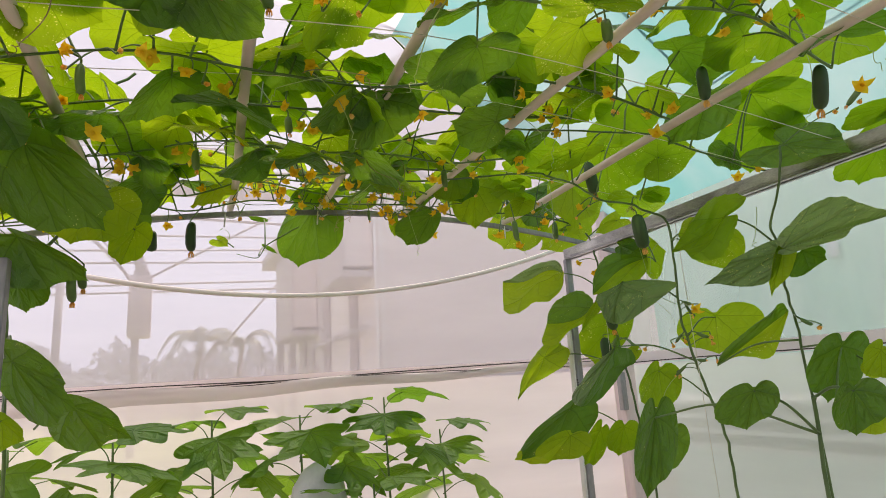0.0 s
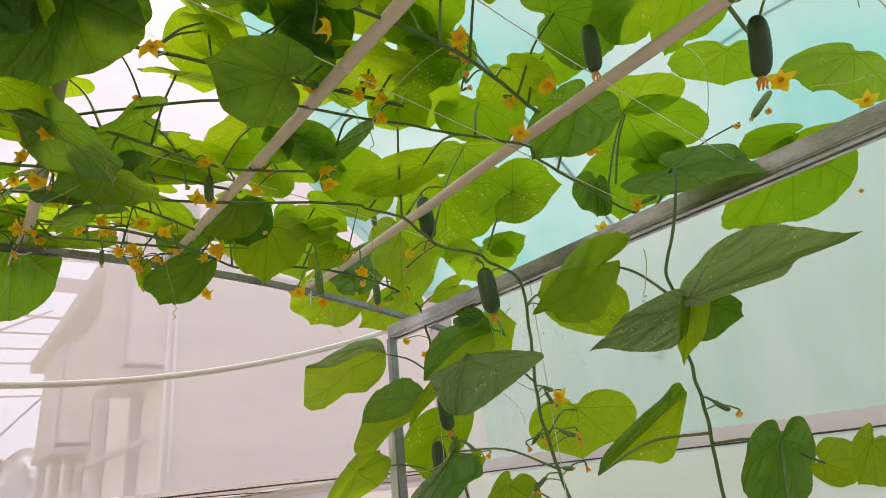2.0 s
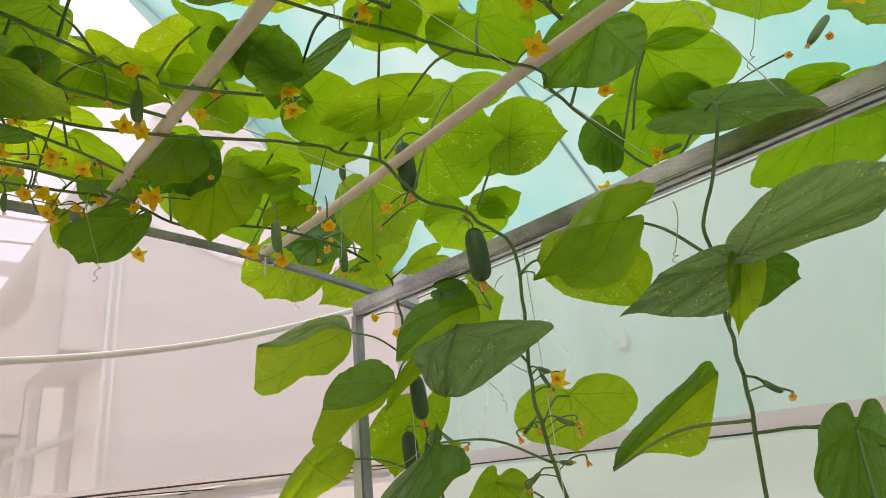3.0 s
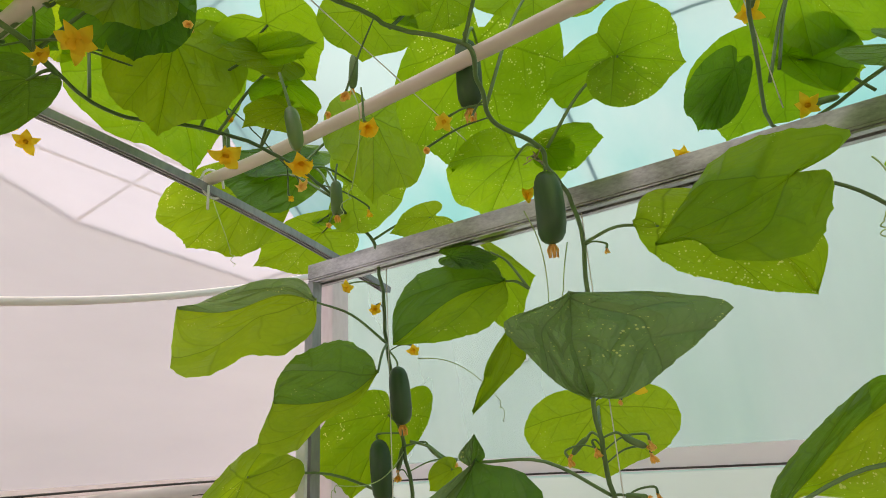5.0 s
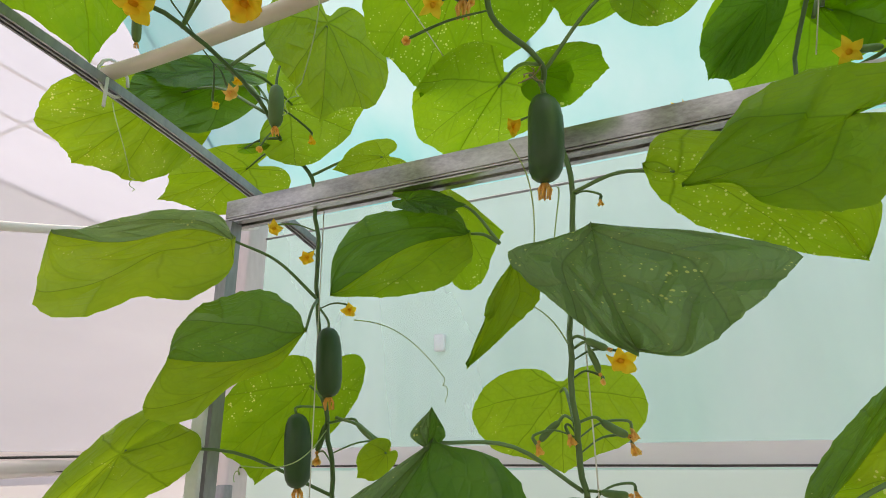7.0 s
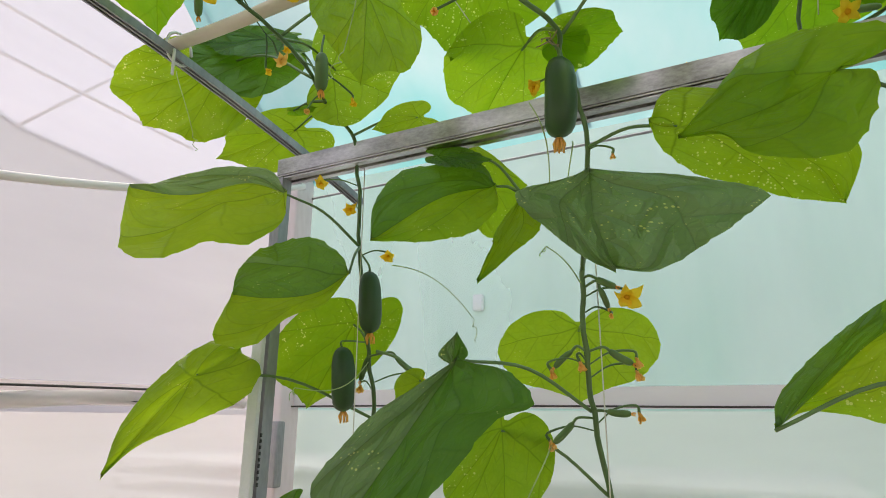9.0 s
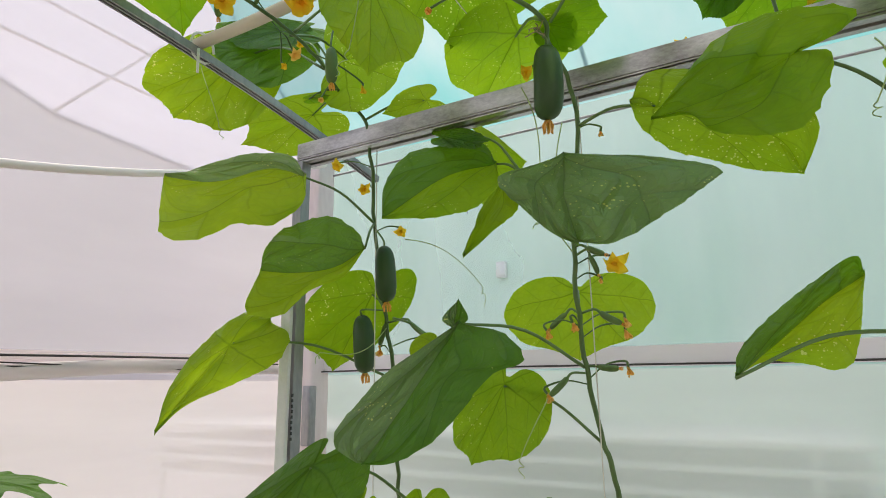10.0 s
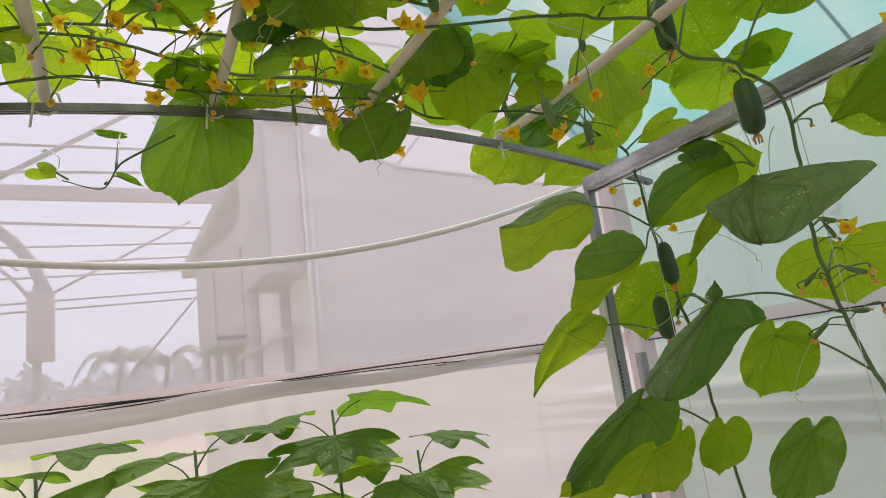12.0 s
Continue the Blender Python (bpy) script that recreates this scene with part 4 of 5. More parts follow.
# the second vine on the side of the trellis
v2 = vine_thing("cucumber vine climbing the side of the trellis", (1.78, 1.8, 0))
stem(v2, [(1.922, 1.793, 0.0), (1.912, 1.803, 0.6), (1.902, 1.793, 1.162), (1.865, 1.799, 1.363), (1.856, 1.809, 1.416), (1.824, 1.822, 1.546), (1.789, 1.820, 1.673), (1.776, 1.815, 1.770), (1.761, 1.794, 1.983), (1.757, 1.800, 2.071), (1.656, 1.797, 2.104), (1.592, 1.788, 2.120), (1.489, 1.822, 2.140), (1.402, 1.798, 2.160), (1.338, 1.782, 2.180), (1.309, 1.891, 2.240), (1.236, 1.927, 2.260), (0.815, 2.086, 2.250), (0.673, 1.940, 2.250)], 0.0054, 0.0034)
draped_leaf(v2, "dd", [(1.449, 1.714, 1.814), (1.397, 1.698, 1.739), (1.359, 1.671, 1.670)], [(1.478, 1.650, 1.812), (1.498, 1.588, 1.801), (1.503, 1.532, 1.773), (1.423, 1.590, 1.707), (1.370, 1.634, 1.668)], [(1.418, 1.751, 1.798), (1.384, 1.782, 1.774), (1.364, 1.736, 1.721), (1.352, 1.701, 1.686)], (1.774, 1.815, 1.777))
draped_leaf(v2, "nn", [(1.394, 1.777, 1.774), (1.345, 1.782, 1.714), (1.328, 1.804, 1.664)], [(1.353, 1.791, 1.730), (1.326, 1.789, 1.692)], [(1.382, 1.753, 1.733), (1.344, 1.773, 1.694)])
leaf(v2, "n", (2.035, 1.899, 1.717), (2.030, 1.902, 1.566), (1.970, 2.053, 1.658), (2.126, 1.750, 1.675), (1.809, 1.825, 1.635), bend=0.05)
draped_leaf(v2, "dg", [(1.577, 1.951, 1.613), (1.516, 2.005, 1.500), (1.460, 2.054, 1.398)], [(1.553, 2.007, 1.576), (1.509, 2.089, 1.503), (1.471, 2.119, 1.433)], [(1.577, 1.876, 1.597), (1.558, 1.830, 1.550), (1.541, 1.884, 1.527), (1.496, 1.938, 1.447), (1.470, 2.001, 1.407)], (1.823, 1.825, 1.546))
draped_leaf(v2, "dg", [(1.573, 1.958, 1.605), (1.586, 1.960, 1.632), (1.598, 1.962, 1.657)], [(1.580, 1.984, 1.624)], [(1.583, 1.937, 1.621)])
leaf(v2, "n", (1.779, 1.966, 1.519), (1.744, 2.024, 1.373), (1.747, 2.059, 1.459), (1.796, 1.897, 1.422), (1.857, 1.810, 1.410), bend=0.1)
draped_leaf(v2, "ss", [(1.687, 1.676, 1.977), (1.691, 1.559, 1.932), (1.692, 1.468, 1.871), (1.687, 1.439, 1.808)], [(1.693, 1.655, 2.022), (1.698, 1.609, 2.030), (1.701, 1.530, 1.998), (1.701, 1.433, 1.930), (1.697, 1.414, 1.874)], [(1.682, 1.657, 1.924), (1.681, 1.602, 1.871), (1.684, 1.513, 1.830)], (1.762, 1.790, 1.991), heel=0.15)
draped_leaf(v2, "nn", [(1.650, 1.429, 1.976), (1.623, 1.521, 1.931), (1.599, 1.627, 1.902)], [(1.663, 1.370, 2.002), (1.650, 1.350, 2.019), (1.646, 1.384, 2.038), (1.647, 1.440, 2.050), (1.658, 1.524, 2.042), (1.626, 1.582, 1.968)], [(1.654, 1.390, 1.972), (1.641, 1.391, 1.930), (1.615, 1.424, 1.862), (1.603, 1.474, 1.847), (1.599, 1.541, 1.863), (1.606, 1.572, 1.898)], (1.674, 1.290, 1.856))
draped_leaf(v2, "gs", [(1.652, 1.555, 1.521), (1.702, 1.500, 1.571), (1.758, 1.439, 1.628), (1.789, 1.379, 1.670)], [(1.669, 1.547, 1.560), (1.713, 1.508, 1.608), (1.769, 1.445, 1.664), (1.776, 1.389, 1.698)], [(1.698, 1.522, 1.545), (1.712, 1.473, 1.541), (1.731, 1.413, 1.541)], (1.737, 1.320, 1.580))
leaf(v2, "s", (1.698, 1.880, 2.180), (1.867, 2.046, 2.140), (1.692, 2.040, 2.200), (1.782, 1.816, 2.150), (1.592, 1.788, 2.120), bend=0.03)
leaf(v2, "s", (1.687, 1.814, 2.170), (1.712, 1.708, 2.170), (1.637, 1.741, 2.180), (1.754, 1.793, 2.150))
leaf(v2, "s", (1.601, 1.637, 2.248), (1.698, 1.542, 2.248), (1.635, 1.649, 2.168), (1.578, 1.562, 2.308), (1.636, 1.791, 2.140), bend=0.05)
leaf(v2, "n", (1.634, 1.647, 2.270), (1.603, 1.772, 2.230), (1.666, 1.725, 2.220), (1.595, 1.686, 2.300), bend=0.05)
leaf(v2, "s", (1.566, 1.873, 2.371), (1.699, 2.035, 2.206), (1.502, 2.030, 2.283), (1.725, 1.791, 2.327), (1.365, 1.795, 2.200), bend=0.06)
leaf(v2, "n", (1.855, 1.395, 2.290), (1.909, 1.527, 2.180), (1.785, 1.556, 2.280), (1.910, 1.313, 2.220), (1.925, 1.274, 2.200), bend=0.08)
leaf(v2, "n", (1.852, 1.393, 2.290), (1.924, 1.279, 2.250), (1.909, 1.333, 2.210), (1.842, 1.311, 2.330), bend=0.08)
leaf(v2, "g", (1.756, 1.475, 2.240), (1.865, 1.567, 2.200), (1.756, 1.557, 2.240), (1.843, 1.497, 2.200))
leaf(v2, "n", (1.538, 1.733, 2.420), (1.558, 1.762, 2.340), (1.475, 1.849, 2.400), (1.644, 1.648, 2.400), (1.453, 1.812, 2.148))
leaf(v2, "n", (1.337, 1.968, 2.330), (1.368, 1.996, 2.260), (1.286, 2.021, 2.300), (1.408, 1.906, 2.300), (1.236, 1.927, 2.260))
leaf(v2, "n", (1.418, 1.851, 2.360), (1.420, 1.891, 2.300), (1.365, 1.931, 2.330), (1.457, 1.832, 2.330), (1.309, 1.891, 2.240))
leaf(v2, "n", (1.691, 1.869, 2.420), (1.792, 1.843, 2.380), (1.715, 1.941, 2.380), (1.719, 1.773, 2.420))
cucumber(v2, (1.612, 1.792, 2.084), (1.640, 1.805, 1.959), 0.0255, (1.601, 1.807, 2.114))
cucumber(v2, (1.464, 1.848, 2.295), (1.491, 1.863, 2.177), 0.022, (1.468, 1.852, 2.309))
cucumber(v2, (1.814, 1.797, 1.546), (1.812, 1.758, 1.542), 0.006, (1.824, 1.822, 1.546))
cucumber(v2, (1.803, 1.850, 1.528), (1.775, 1.876, 1.495), 0.006, (1.827, 1.821, 1.535))
cucumber(v2, (1.806, 1.848, 1.645), (1.798, 1.878, 1.617), 0.0055, (1.798, 1.821, 1.641))
cucumber(v2, (1.814, 1.788, 1.644), (1.838, 1.755, 1.623), 0.0065, (1.798, 1.821, 1.641))
cucumber(v2, (1.778, 1.794, 1.760), (1.787, 1.764, 1.745), 0.006, (1.777, 1.815, 1.762))
cucumber(v2, (1.784, 1.791, 1.746), (1.799, 1.781, 1.712), 0.005, (1.779, 1.816, 1.746))
flower(v2, (1.788, 1.748, 1.728), (-0.67, -0.15, -0.50), 0.030, 0.9, node=(1.781, 1.817, 1.730))
flower(v2, (1.803, 1.778, 1.702), (-0.67, -0.17, -0.50), 0.012, 0.4, node=(1.785, 1.818, 1.705), wilted=True)
flower(v2, (1.778, 1.876, 1.609), (0.10, -0.30, -0.90), 0.018, 0.4, node=(1.804, 1.821, 1.620), wilted=True)
flower(v2, (1.797, 1.832, 1.622), (0.10, -0.30, -0.90), 0.018, 0.4, node=(1.804, 1.821, 1.620), wilted=True)
flower(v2, (1.840, 1.748, 1.629), (0.10, -0.30, -0.90), 0.018, 0.4, node=(1.804, 1.821, 1.620), wilted=True)
flower(v2, (1.845, 1.750, 1.608), (0.10, -0.30, -0.90), 0.018, 0.4, node=(1.809, 1.821, 1.599), wilted=True)
flower(v2, (1.861, 1.754, 1.541), (0.10, -0.30, -0.90), 0.018, 0.4, node=(1.829, 1.820, 1.524), wilted=True)
flower(v2, (1.803, 1.890, 1.495), (0.10, -0.30, -0.90), 0.018, 0.4, node=(1.832, 1.819, 1.514), wilted=True)
flower(v2, (1.765, 1.750, 1.971), (0.00, 0.00, -1.00), 0.012, 0.4, node=(1.761, 1.794, 1.983), wilted=True)
flower(v2, (1.686, 1.860, 2.087), (-0.58, -0.21, -0.50), 0.02, 0.7, node=(1.690, 1.798, 2.093))
flower(v2, (1.779, 1.385, 2.140), (-0.63, 0.02, -0.50), 0.024, 1.0)
flower(v2, (1.429, 1.879, 2.130), (-0.51, -0.31, -0.50), 0.02, 1.0, node=(1.453, 1.812, 2.148))
flower(v2, (1.442, 1.923, 2.100), (-0.51, -0.34, -0.50), 0.014, 0.4, node=(1.482, 1.820, 2.142), wilted=True)
flower(v2, (1.435, 1.831, 2.120), (-0.53, -0.28, -0.50), 0.012, 0.4, node=(1.446, 1.810, 2.150), wilted=True)
flower(v2, (1.701, 1.432, 2.300), (-0.58, -0.00, -0.50), 0.026, 1.0)
flower(v4, (1.235, 2.161, 2.085), (-0.3, -0.5, -0.75), 0.030, 0.75, node=(1.332, 2.300, 2.214))
flower(v4, (1.212, 1.972, 2.001), (-0.2, -0.4, -0.85), 0.030, 0.75, node=(1.20, 1.968, 2.02))
flower(v4, (1.305, 1.936, 2.085), (-0.2, -0.4, -0.85), 0.026, 0.65, node=(1.31, 1.95, 2.16))
flower(v4, (1.693, 2.253, 2.163), (0.1, -0.2, -1), 0.018, 0.45, node=(1.571, 2.291, 2.199))
flower(v4, (1.030, 2.227, 2.200), (-0.23, -0.53, -0.50), 0.028, 1.0)
flower(v4, (1.086, 2.488, 2.160), (-0.22, -0.59, -0.50), 0.022, 1.0)
cucumber(v4, (1.215, 2.0, 2.095), (1.20, 1.967, 2.012), 0.0105, (1.22, 2.03, 2.17), blossom=False)
cucumber(v4, (1.456, 2.088, 2.372), (1.471, 2.106, 2.308), 0.009)
cucumber(v4, (1.439, 2.440, 2.333), (1.456, 2.452, 2.275), 0.008)
flower(v2, (1.267, 1.944, 2.120), (-0.44, -0.39, -0.50), 0.016, 0.5, node=(1.285, 1.903, 2.247), wilted=True)
cucumber(v2, (1.796, 1.339, 2.146), (1.776, 1.377, 2.138), 0.006, blossom=False)
tendril(v2, (1.672, 1.845, 2.041), (-0.1, 0, -0.9), 0.2)
tendril(v2, (1.708, 1.807, 1.983), (-0.3, -0.1, -0.6), 0.15)
tendril(v2, (1.769, 1.812, 1.760), (-0.4, 0.3, 0.3), 0.14)
tendril(v2, (1.782, 1.885, 1.495), (-0.4, 0.2, -0.8), 0.15)
tendril(v2, (1.662, 1.342, 1.982), (0, 0, -1), 0.12)
tendril(v2, (1.599, 1.802, 2.111), (1.00, 0.00, 0.70), 0.018, 0, DRY)
tendril(v2, (1.599, 1.802, 2.111), (-0.74, 0.68, -0.09), 0.022, 0, DRY)
tendril(v2, (1.599, 1.802, 2.111), (0.09, -1.00, -0.68), 0.026, 0, DRY)
tendril(v2, (1.599, 1.802, 2.111), (0.61, 0.79, 0.26), 0.030, 0, DRY)
tendril(v2, (1.599, 1.802, 2.111), (-0.98, -0.17, 0.61), 0.018, 0, DRY)
tendril(v2, (1.599, 1.802, 2.111), (0.84, -0.54, -0.42), 0.022, 0, DRY)
tendril(v2, (1.599, 1.802, 2.111), (-0.26, 0.97, -0.50), 0.026, 0, DRY)
tendril(v2, (1.599, 1.802, 2.111), (-0.46, -0.89, 0.55), 0.030, 0, DRY)

# the third vine, nearer to the walk
v3 = vine_thing("cucumber vine on the side of the trellis with broad folded leaves", (1.75, 1.2, 0))
stem(v3, [(1.865, 1.387, 0.0), (1.855, 1.397, 0.6), (1.845, 1.387, 1.201), (1.761, 1.334, 1.504), (1.723, 1.310, 1.637), (1.690, 1.300, 1.731), (1.674, 1.290, 1.856), (1.655, 1.283, 1.911), (1.654, 1.238, 2.013), (1.666, 1.216, 2.133), (1.871, 1.431, 2.150), (1.509, 1.427, 2.200), (1.427, 1.413, 2.220), (1.295, 1.469, 2.240), (1.102, 1.529, 2.250), (0.836, 1.619, 2.260), (0.519, 1.857, 2.260), (0.289, 1.796, 2.260)], 0.0043, 0.0026)
leaf(v3, "d", (1.608, 1.221, 1.825), (1.592, 0.903, 1.845), (1.646, 1.103, 1.939), (1.584, 1.107, 1.804), (1.690, 1.300, 1.731), bend=0.03, shape='shield')
leaf(v3, "d", (1.623, 1.237, 1.821), (1.444, 1.358, 1.748), (1.582, 1.295, 1.847), (1.527, 1.257, 1.725), bend=0.03, shape='shield')
leaf(v3, "n", (1.610, 1.219, 1.825), (1.538, 1.228, 1.699), (1.575, 1.241, 1.786), (1.600, 1.189, 1.782))
leaf(v3, "g", (1.669, 1.209, 1.817), (1.714, 1.177, 1.789), (1.660, 1.247, 1.751), (1.696, 1.177, 1.829))
leaf(v3, "n", (1.696, 1.102, 1.505), (1.660, 1.030, 1.482), (1.654, 1.084, 1.472), (1.717, 1.064, 1.543), (1.745, 1.324, 1.559))
leaf(v3, "g", (1.714, 1.235, 2.149), (1.725, 1.057, 2.064), (1.639, 1.276, 2.091), (1.786, 1.169, 2.205), (1.700, 1.252, 2.136), bend=0.05)
leaf(v3, "g", (1.676, 1.153, 1.552), (1.601, 1.162, 1.412), (1.577, 1.187, 1.495), (1.725, 1.122, 1.500), (1.590, 1.136, 1.409))
leaf(v3, "n", (1.520, 1.001, 1.402), (1.468, 1.034, 1.356), (1.478, 1.017, 1.411), (1.562, 0.994, 1.356))
leaf(v3, "n", (1.534, 0.964, 1.532), (1.500, 0.992, 1.478), (1.498, 0.979, 1.534), (1.570, 0.961, 1.480))
leaf(v3, "n", (1.754, 1.351, 2.380), (1.856, 1.358, 2.270), (1.712, 1.457, 2.340), (1.901, 1.210, 2.330), (1.741, 1.411, 2.200), bend=0.08)
leaf(v3, "n", (1.748, 1.344, 2.380), (1.706, 1.323, 2.460), (1.671, 1.416, 2.380), (1.828, 1.211, 2.420), (1.720, 1.429, 2.171), bend=0.08)
leaf(v3, "g", (1.549, 1.334, 2.340), (1.453, 1.434, 2.200), (1.439, 1.383, 2.300), (1.600, 1.324, 2.240), (1.539, 1.427, 2.196), bend=0.1)
leaf(v3, "n", (2.004, 1.085, 2.200), (2.060, 1.265, 2.070), (1.954, 1.259, 2.120), (2.117, 1.043, 2.100))
leaf(v3, "n", (2.019, 1.072, 2.220), (2.078, 0.978, 2.200), (2.020, 1.060, 2.140), (2.045, 0.991, 2.240))
leaf(v3, "n", (1.994, 1.070, 2.240), (1.876, 1.155, 2.220), (1.896, 1.149, 2.180), (1.912, 1.098, 2.250))
leaf(v3, "n", (1.897, 1.117, 2.480), (1.909, 1.159, 2.400), (1.763, 1.214, 2.440), (1.998, 1.064, 2.440))
leaf(v3, "n", (1.366, 1.488, 2.360), (1.461, 1.498, 2.280), (1.322, 1.574, 2.320), (1.432, 1.406, 2.340), (1.314, 1.457, 2.240))
leaf(v3, "n", (1.343, 1.667, 2.280), (1.204, 1.803, 2.240), (1.230, 1.679, 2.280), (1.296, 1.743, 2.220), (1.279, 1.474, 2.241))
leaf(v3, "g", (1.124, 1.726, 2.300), (1.113, 1.810, 2.240), (0.985, 1.740, 2.300), (1.145, 1.612, 2.280), (1.058, 1.544, 2.252))
leaf(v3, "n", (2.110, 0.920, 2.420), (1.954, 0.980, 2.300), (1.948, 1.019, 2.400), (2.167, 0.892, 2.300))
flower(v3, (1.345, 1.358, 2.200), (-0.47, -0.35, -0.50), 0.025, 0.95, node=(1.383, 1.432, 2.227))
flower(v3, (1.273, 1.210, 2.200), (-0.48, -0.29, -0.50), 0.025, 0.95)
flower(v3, (1.665, 0.960, 2.200), (-0.60, -0.11, -0.50), 0.025, 0.95)
flower(v3, (1.914, 0.893, 2.200), (-0.63, -0.06, -0.50), 0.025, 0.95)
flower(v3, (1.753, 1.095, 2.200), (-0.60, -0.17, -0.50), 0.016, 0.45, node=(1.666, 1.216, 2.133), wilted=True)
flower(v3, (1.759, 1.028, 2.200), (-0.61, -0.13, -0.50), 0.016, 0.45, wilted=True)
flower(v3, (1.957, 1.622, 2.200), (-0.56, -0.34, -0.50), 0.025, 0.95)
flower(v3, (1.649, 1.643, 2.200), (-0.50, -0.39, -0.50), 0.016, 0.45, wilted=True)
flower(v3, (2.450, 1.086, 2.200), (-0.65, -0.11, -0.50), 0.016, 0.45, wilted=True)
flower(v3, (1.729, 1.243, 1.611), (-0.65, -0.26, -0.50), 0.013, 0.5, node=(1.726, 1.312, 1.626), wilted=True)
cucumber(v3, (1.801, 1.025, 2.263), (1.750, 1.060, 2.198), 0.008)
cucumber(v3, (1.404, 0.890, 2.178), (1.410, 0.911, 2.077), 0.0165)
cucumber(v3, (1.290, 1.116, 2.275), (1.306, 1.130, 2.189), 0.015)
cucumber(v3, (1.689, 1.269, 1.637), (1.707, 1.248, 1.616), 0.0055, (1.718, 1.308, 1.653), blossom=False)
tendril(v3, (1.594, 1.510, 2.458), (-0.4, 0, 0.2), 0.12)
tendril(v3, (1.911, 0.982, 2.283), (0.2, -0.5, 0.1), 0.15)
tendril(v3, (1.709, 1.151, 2.430), (0.02, 0, -1), 0.25)

# a short vine that stands close to the walk
v6 = vine_thing("short young cucumber vine with broad dark green leaves", (1.23, 0.92, 0))
stem(v6, [(1.253, 0.909, 0.0), (1.233, 0.939, 0.7), (1.234, 0.925, 1.377), (1.233, 0.919, 1.447)], 0.005, 0.0035)
leaf(v6, "g", (1.104, 0.947, 1.468), (1.050, 0.930, 1.402), (1.047, 1.001, 1.432), (1.130, 0.917, 1.444), (1.234, 0.925, 1.377), bend=0.15)
leaf(v6, "g", (1.191, 0.808, 1.462), (1.140, 0.785, 1.391), (1.164, 0.840, 1.423), (1.218, 0.765, 1.438), (1.233, 0.919, 1.447), bend=0.15)
leaf(v6, "g", (1.181, 1.324, 1.408), (1.082, 1.272, 1.231), (1.128, 1.357, 1.327), (1.209, 1.292, 1.330), (1.234, 0.925, 1.377), bend=0.15)

# the vine along the cross beam
stem(v4, [(1.065, 2.368, 2.230), (0.978, 2.317, 2.230), (0.808, 2.328, 2.260), (0.606, 2.370, 2.270), (0.353, 2.326, 2.290), (0.182, 2.309, 2.270)], 0.005, 0.003)
stem(v4, [(0.508, 2.539, 2.180), (0.408, 2.552, 2.120), (0.379, 2.578, 2.100), (0.349, 2.609, 2.060), (0.269, 2.586, 2.070)], 0.003, 0.0015)
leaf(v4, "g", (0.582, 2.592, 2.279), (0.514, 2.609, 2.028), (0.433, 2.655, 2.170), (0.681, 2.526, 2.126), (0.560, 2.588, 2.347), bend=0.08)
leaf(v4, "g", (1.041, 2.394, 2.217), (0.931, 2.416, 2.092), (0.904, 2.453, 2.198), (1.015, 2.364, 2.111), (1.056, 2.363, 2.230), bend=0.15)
leaf(v4, "n", (0.902, 2.493, 2.232), (0.907, 2.488, 2.141), (0.890, 2.508, 2.197), (0.924, 2.469, 2.183), (0.947, 2.374, 2.230))
leaf(v4, "n", (0.209, 2.804, 2.176), (0.248, 2.767, 2.141), (0.183, 2.823, 2.158), (0.235, 2.787, 2.186), (0.273, 2.777, 2.141))
leaf(v4, "g", (0.397, 2.747, 2.263), (0.331, 2.780, 2.282), (0.364, 2.762, 2.280), (0.364, 2.767, 2.258), (0.379, 2.578, 2.100))
leaf(v4, "g", (0.394, 2.711, 2.127), (0.445, 2.690, 2.098), (0.413, 2.699, 2.132), (0.419, 2.701, 2.109), (0.356, 2.601, 2.070))
leaf(v4, "s", (1.679, 2.626, 2.350), (1.573, 2.742, 2.162), (1.507, 2.760, 2.294), (1.709, 2.605, 2.177), (1.628, 2.310, 2.196), bend=0.05)
leaf(v4, "g", (1.742, 2.503, 2.385), (1.598, 2.658, 2.330), (1.648, 2.618, 2.435), (1.667, 2.542, 2.241), (1.656, 2.320, 2.195))
leaf(v4, "g", (1.765, 2.515, 2.435), (1.610, 2.672, 2.395), (1.690, 2.680, 2.480), (1.660, 2.500, 2.330), (1.740, 2.349, 2.190))
leaf(v4, "s", (1.889, 2.574, 2.255), (1.781, 2.744, 2.167), (1.816, 2.667, 2.289), (1.884, 2.557, 2.141), (1.751, 2.336, 2.170))
leaf(v4, "s", (1.720, 2.334, 2.269), (1.803, 2.180, 2.301), (1.748, 2.288, 2.453), (1.747, 2.294, 2.144), (1.501, 2.285, 2.203), bend=0.03)
leaf(v4, "s", (1.850, 2.185, 2.181), (1.774, 2.257, 2.137), (1.820, 2.212, 2.212), (1.845, 2.162, 2.110), (1.774, 2.310, 2.130))
leaf(v4, "n", (1.701, 2.422, 2.183), (1.693, 2.343, 2.169), (1.708, 2.402, 2.195), (1.717, 2.401, 2.175), (1.712, 2.339, 2.192))
leaf(v4, "n", (1.301, 2.104, 2.276), (1.180, 2.121, 2.245), (1.270, 2.115, 2.301), (1.251, 2.089, 2.208), (1.322, 2.306, 2.215))
leaf(v4, "n", (1.349, 2.148, 2.220), (1.261, 2.156, 2.151), (1.298, 2.175, 2.228), (1.368, 2.124, 2.179), (1.400, 2.279, 2.208))
leaf(v4, "n", (1.621, 2.178, 2.342), (1.590, 2.152, 2.128), (1.515, 2.225, 2.280), (1.686, 2.081, 2.246), (1.501, 2.285, 2.203))
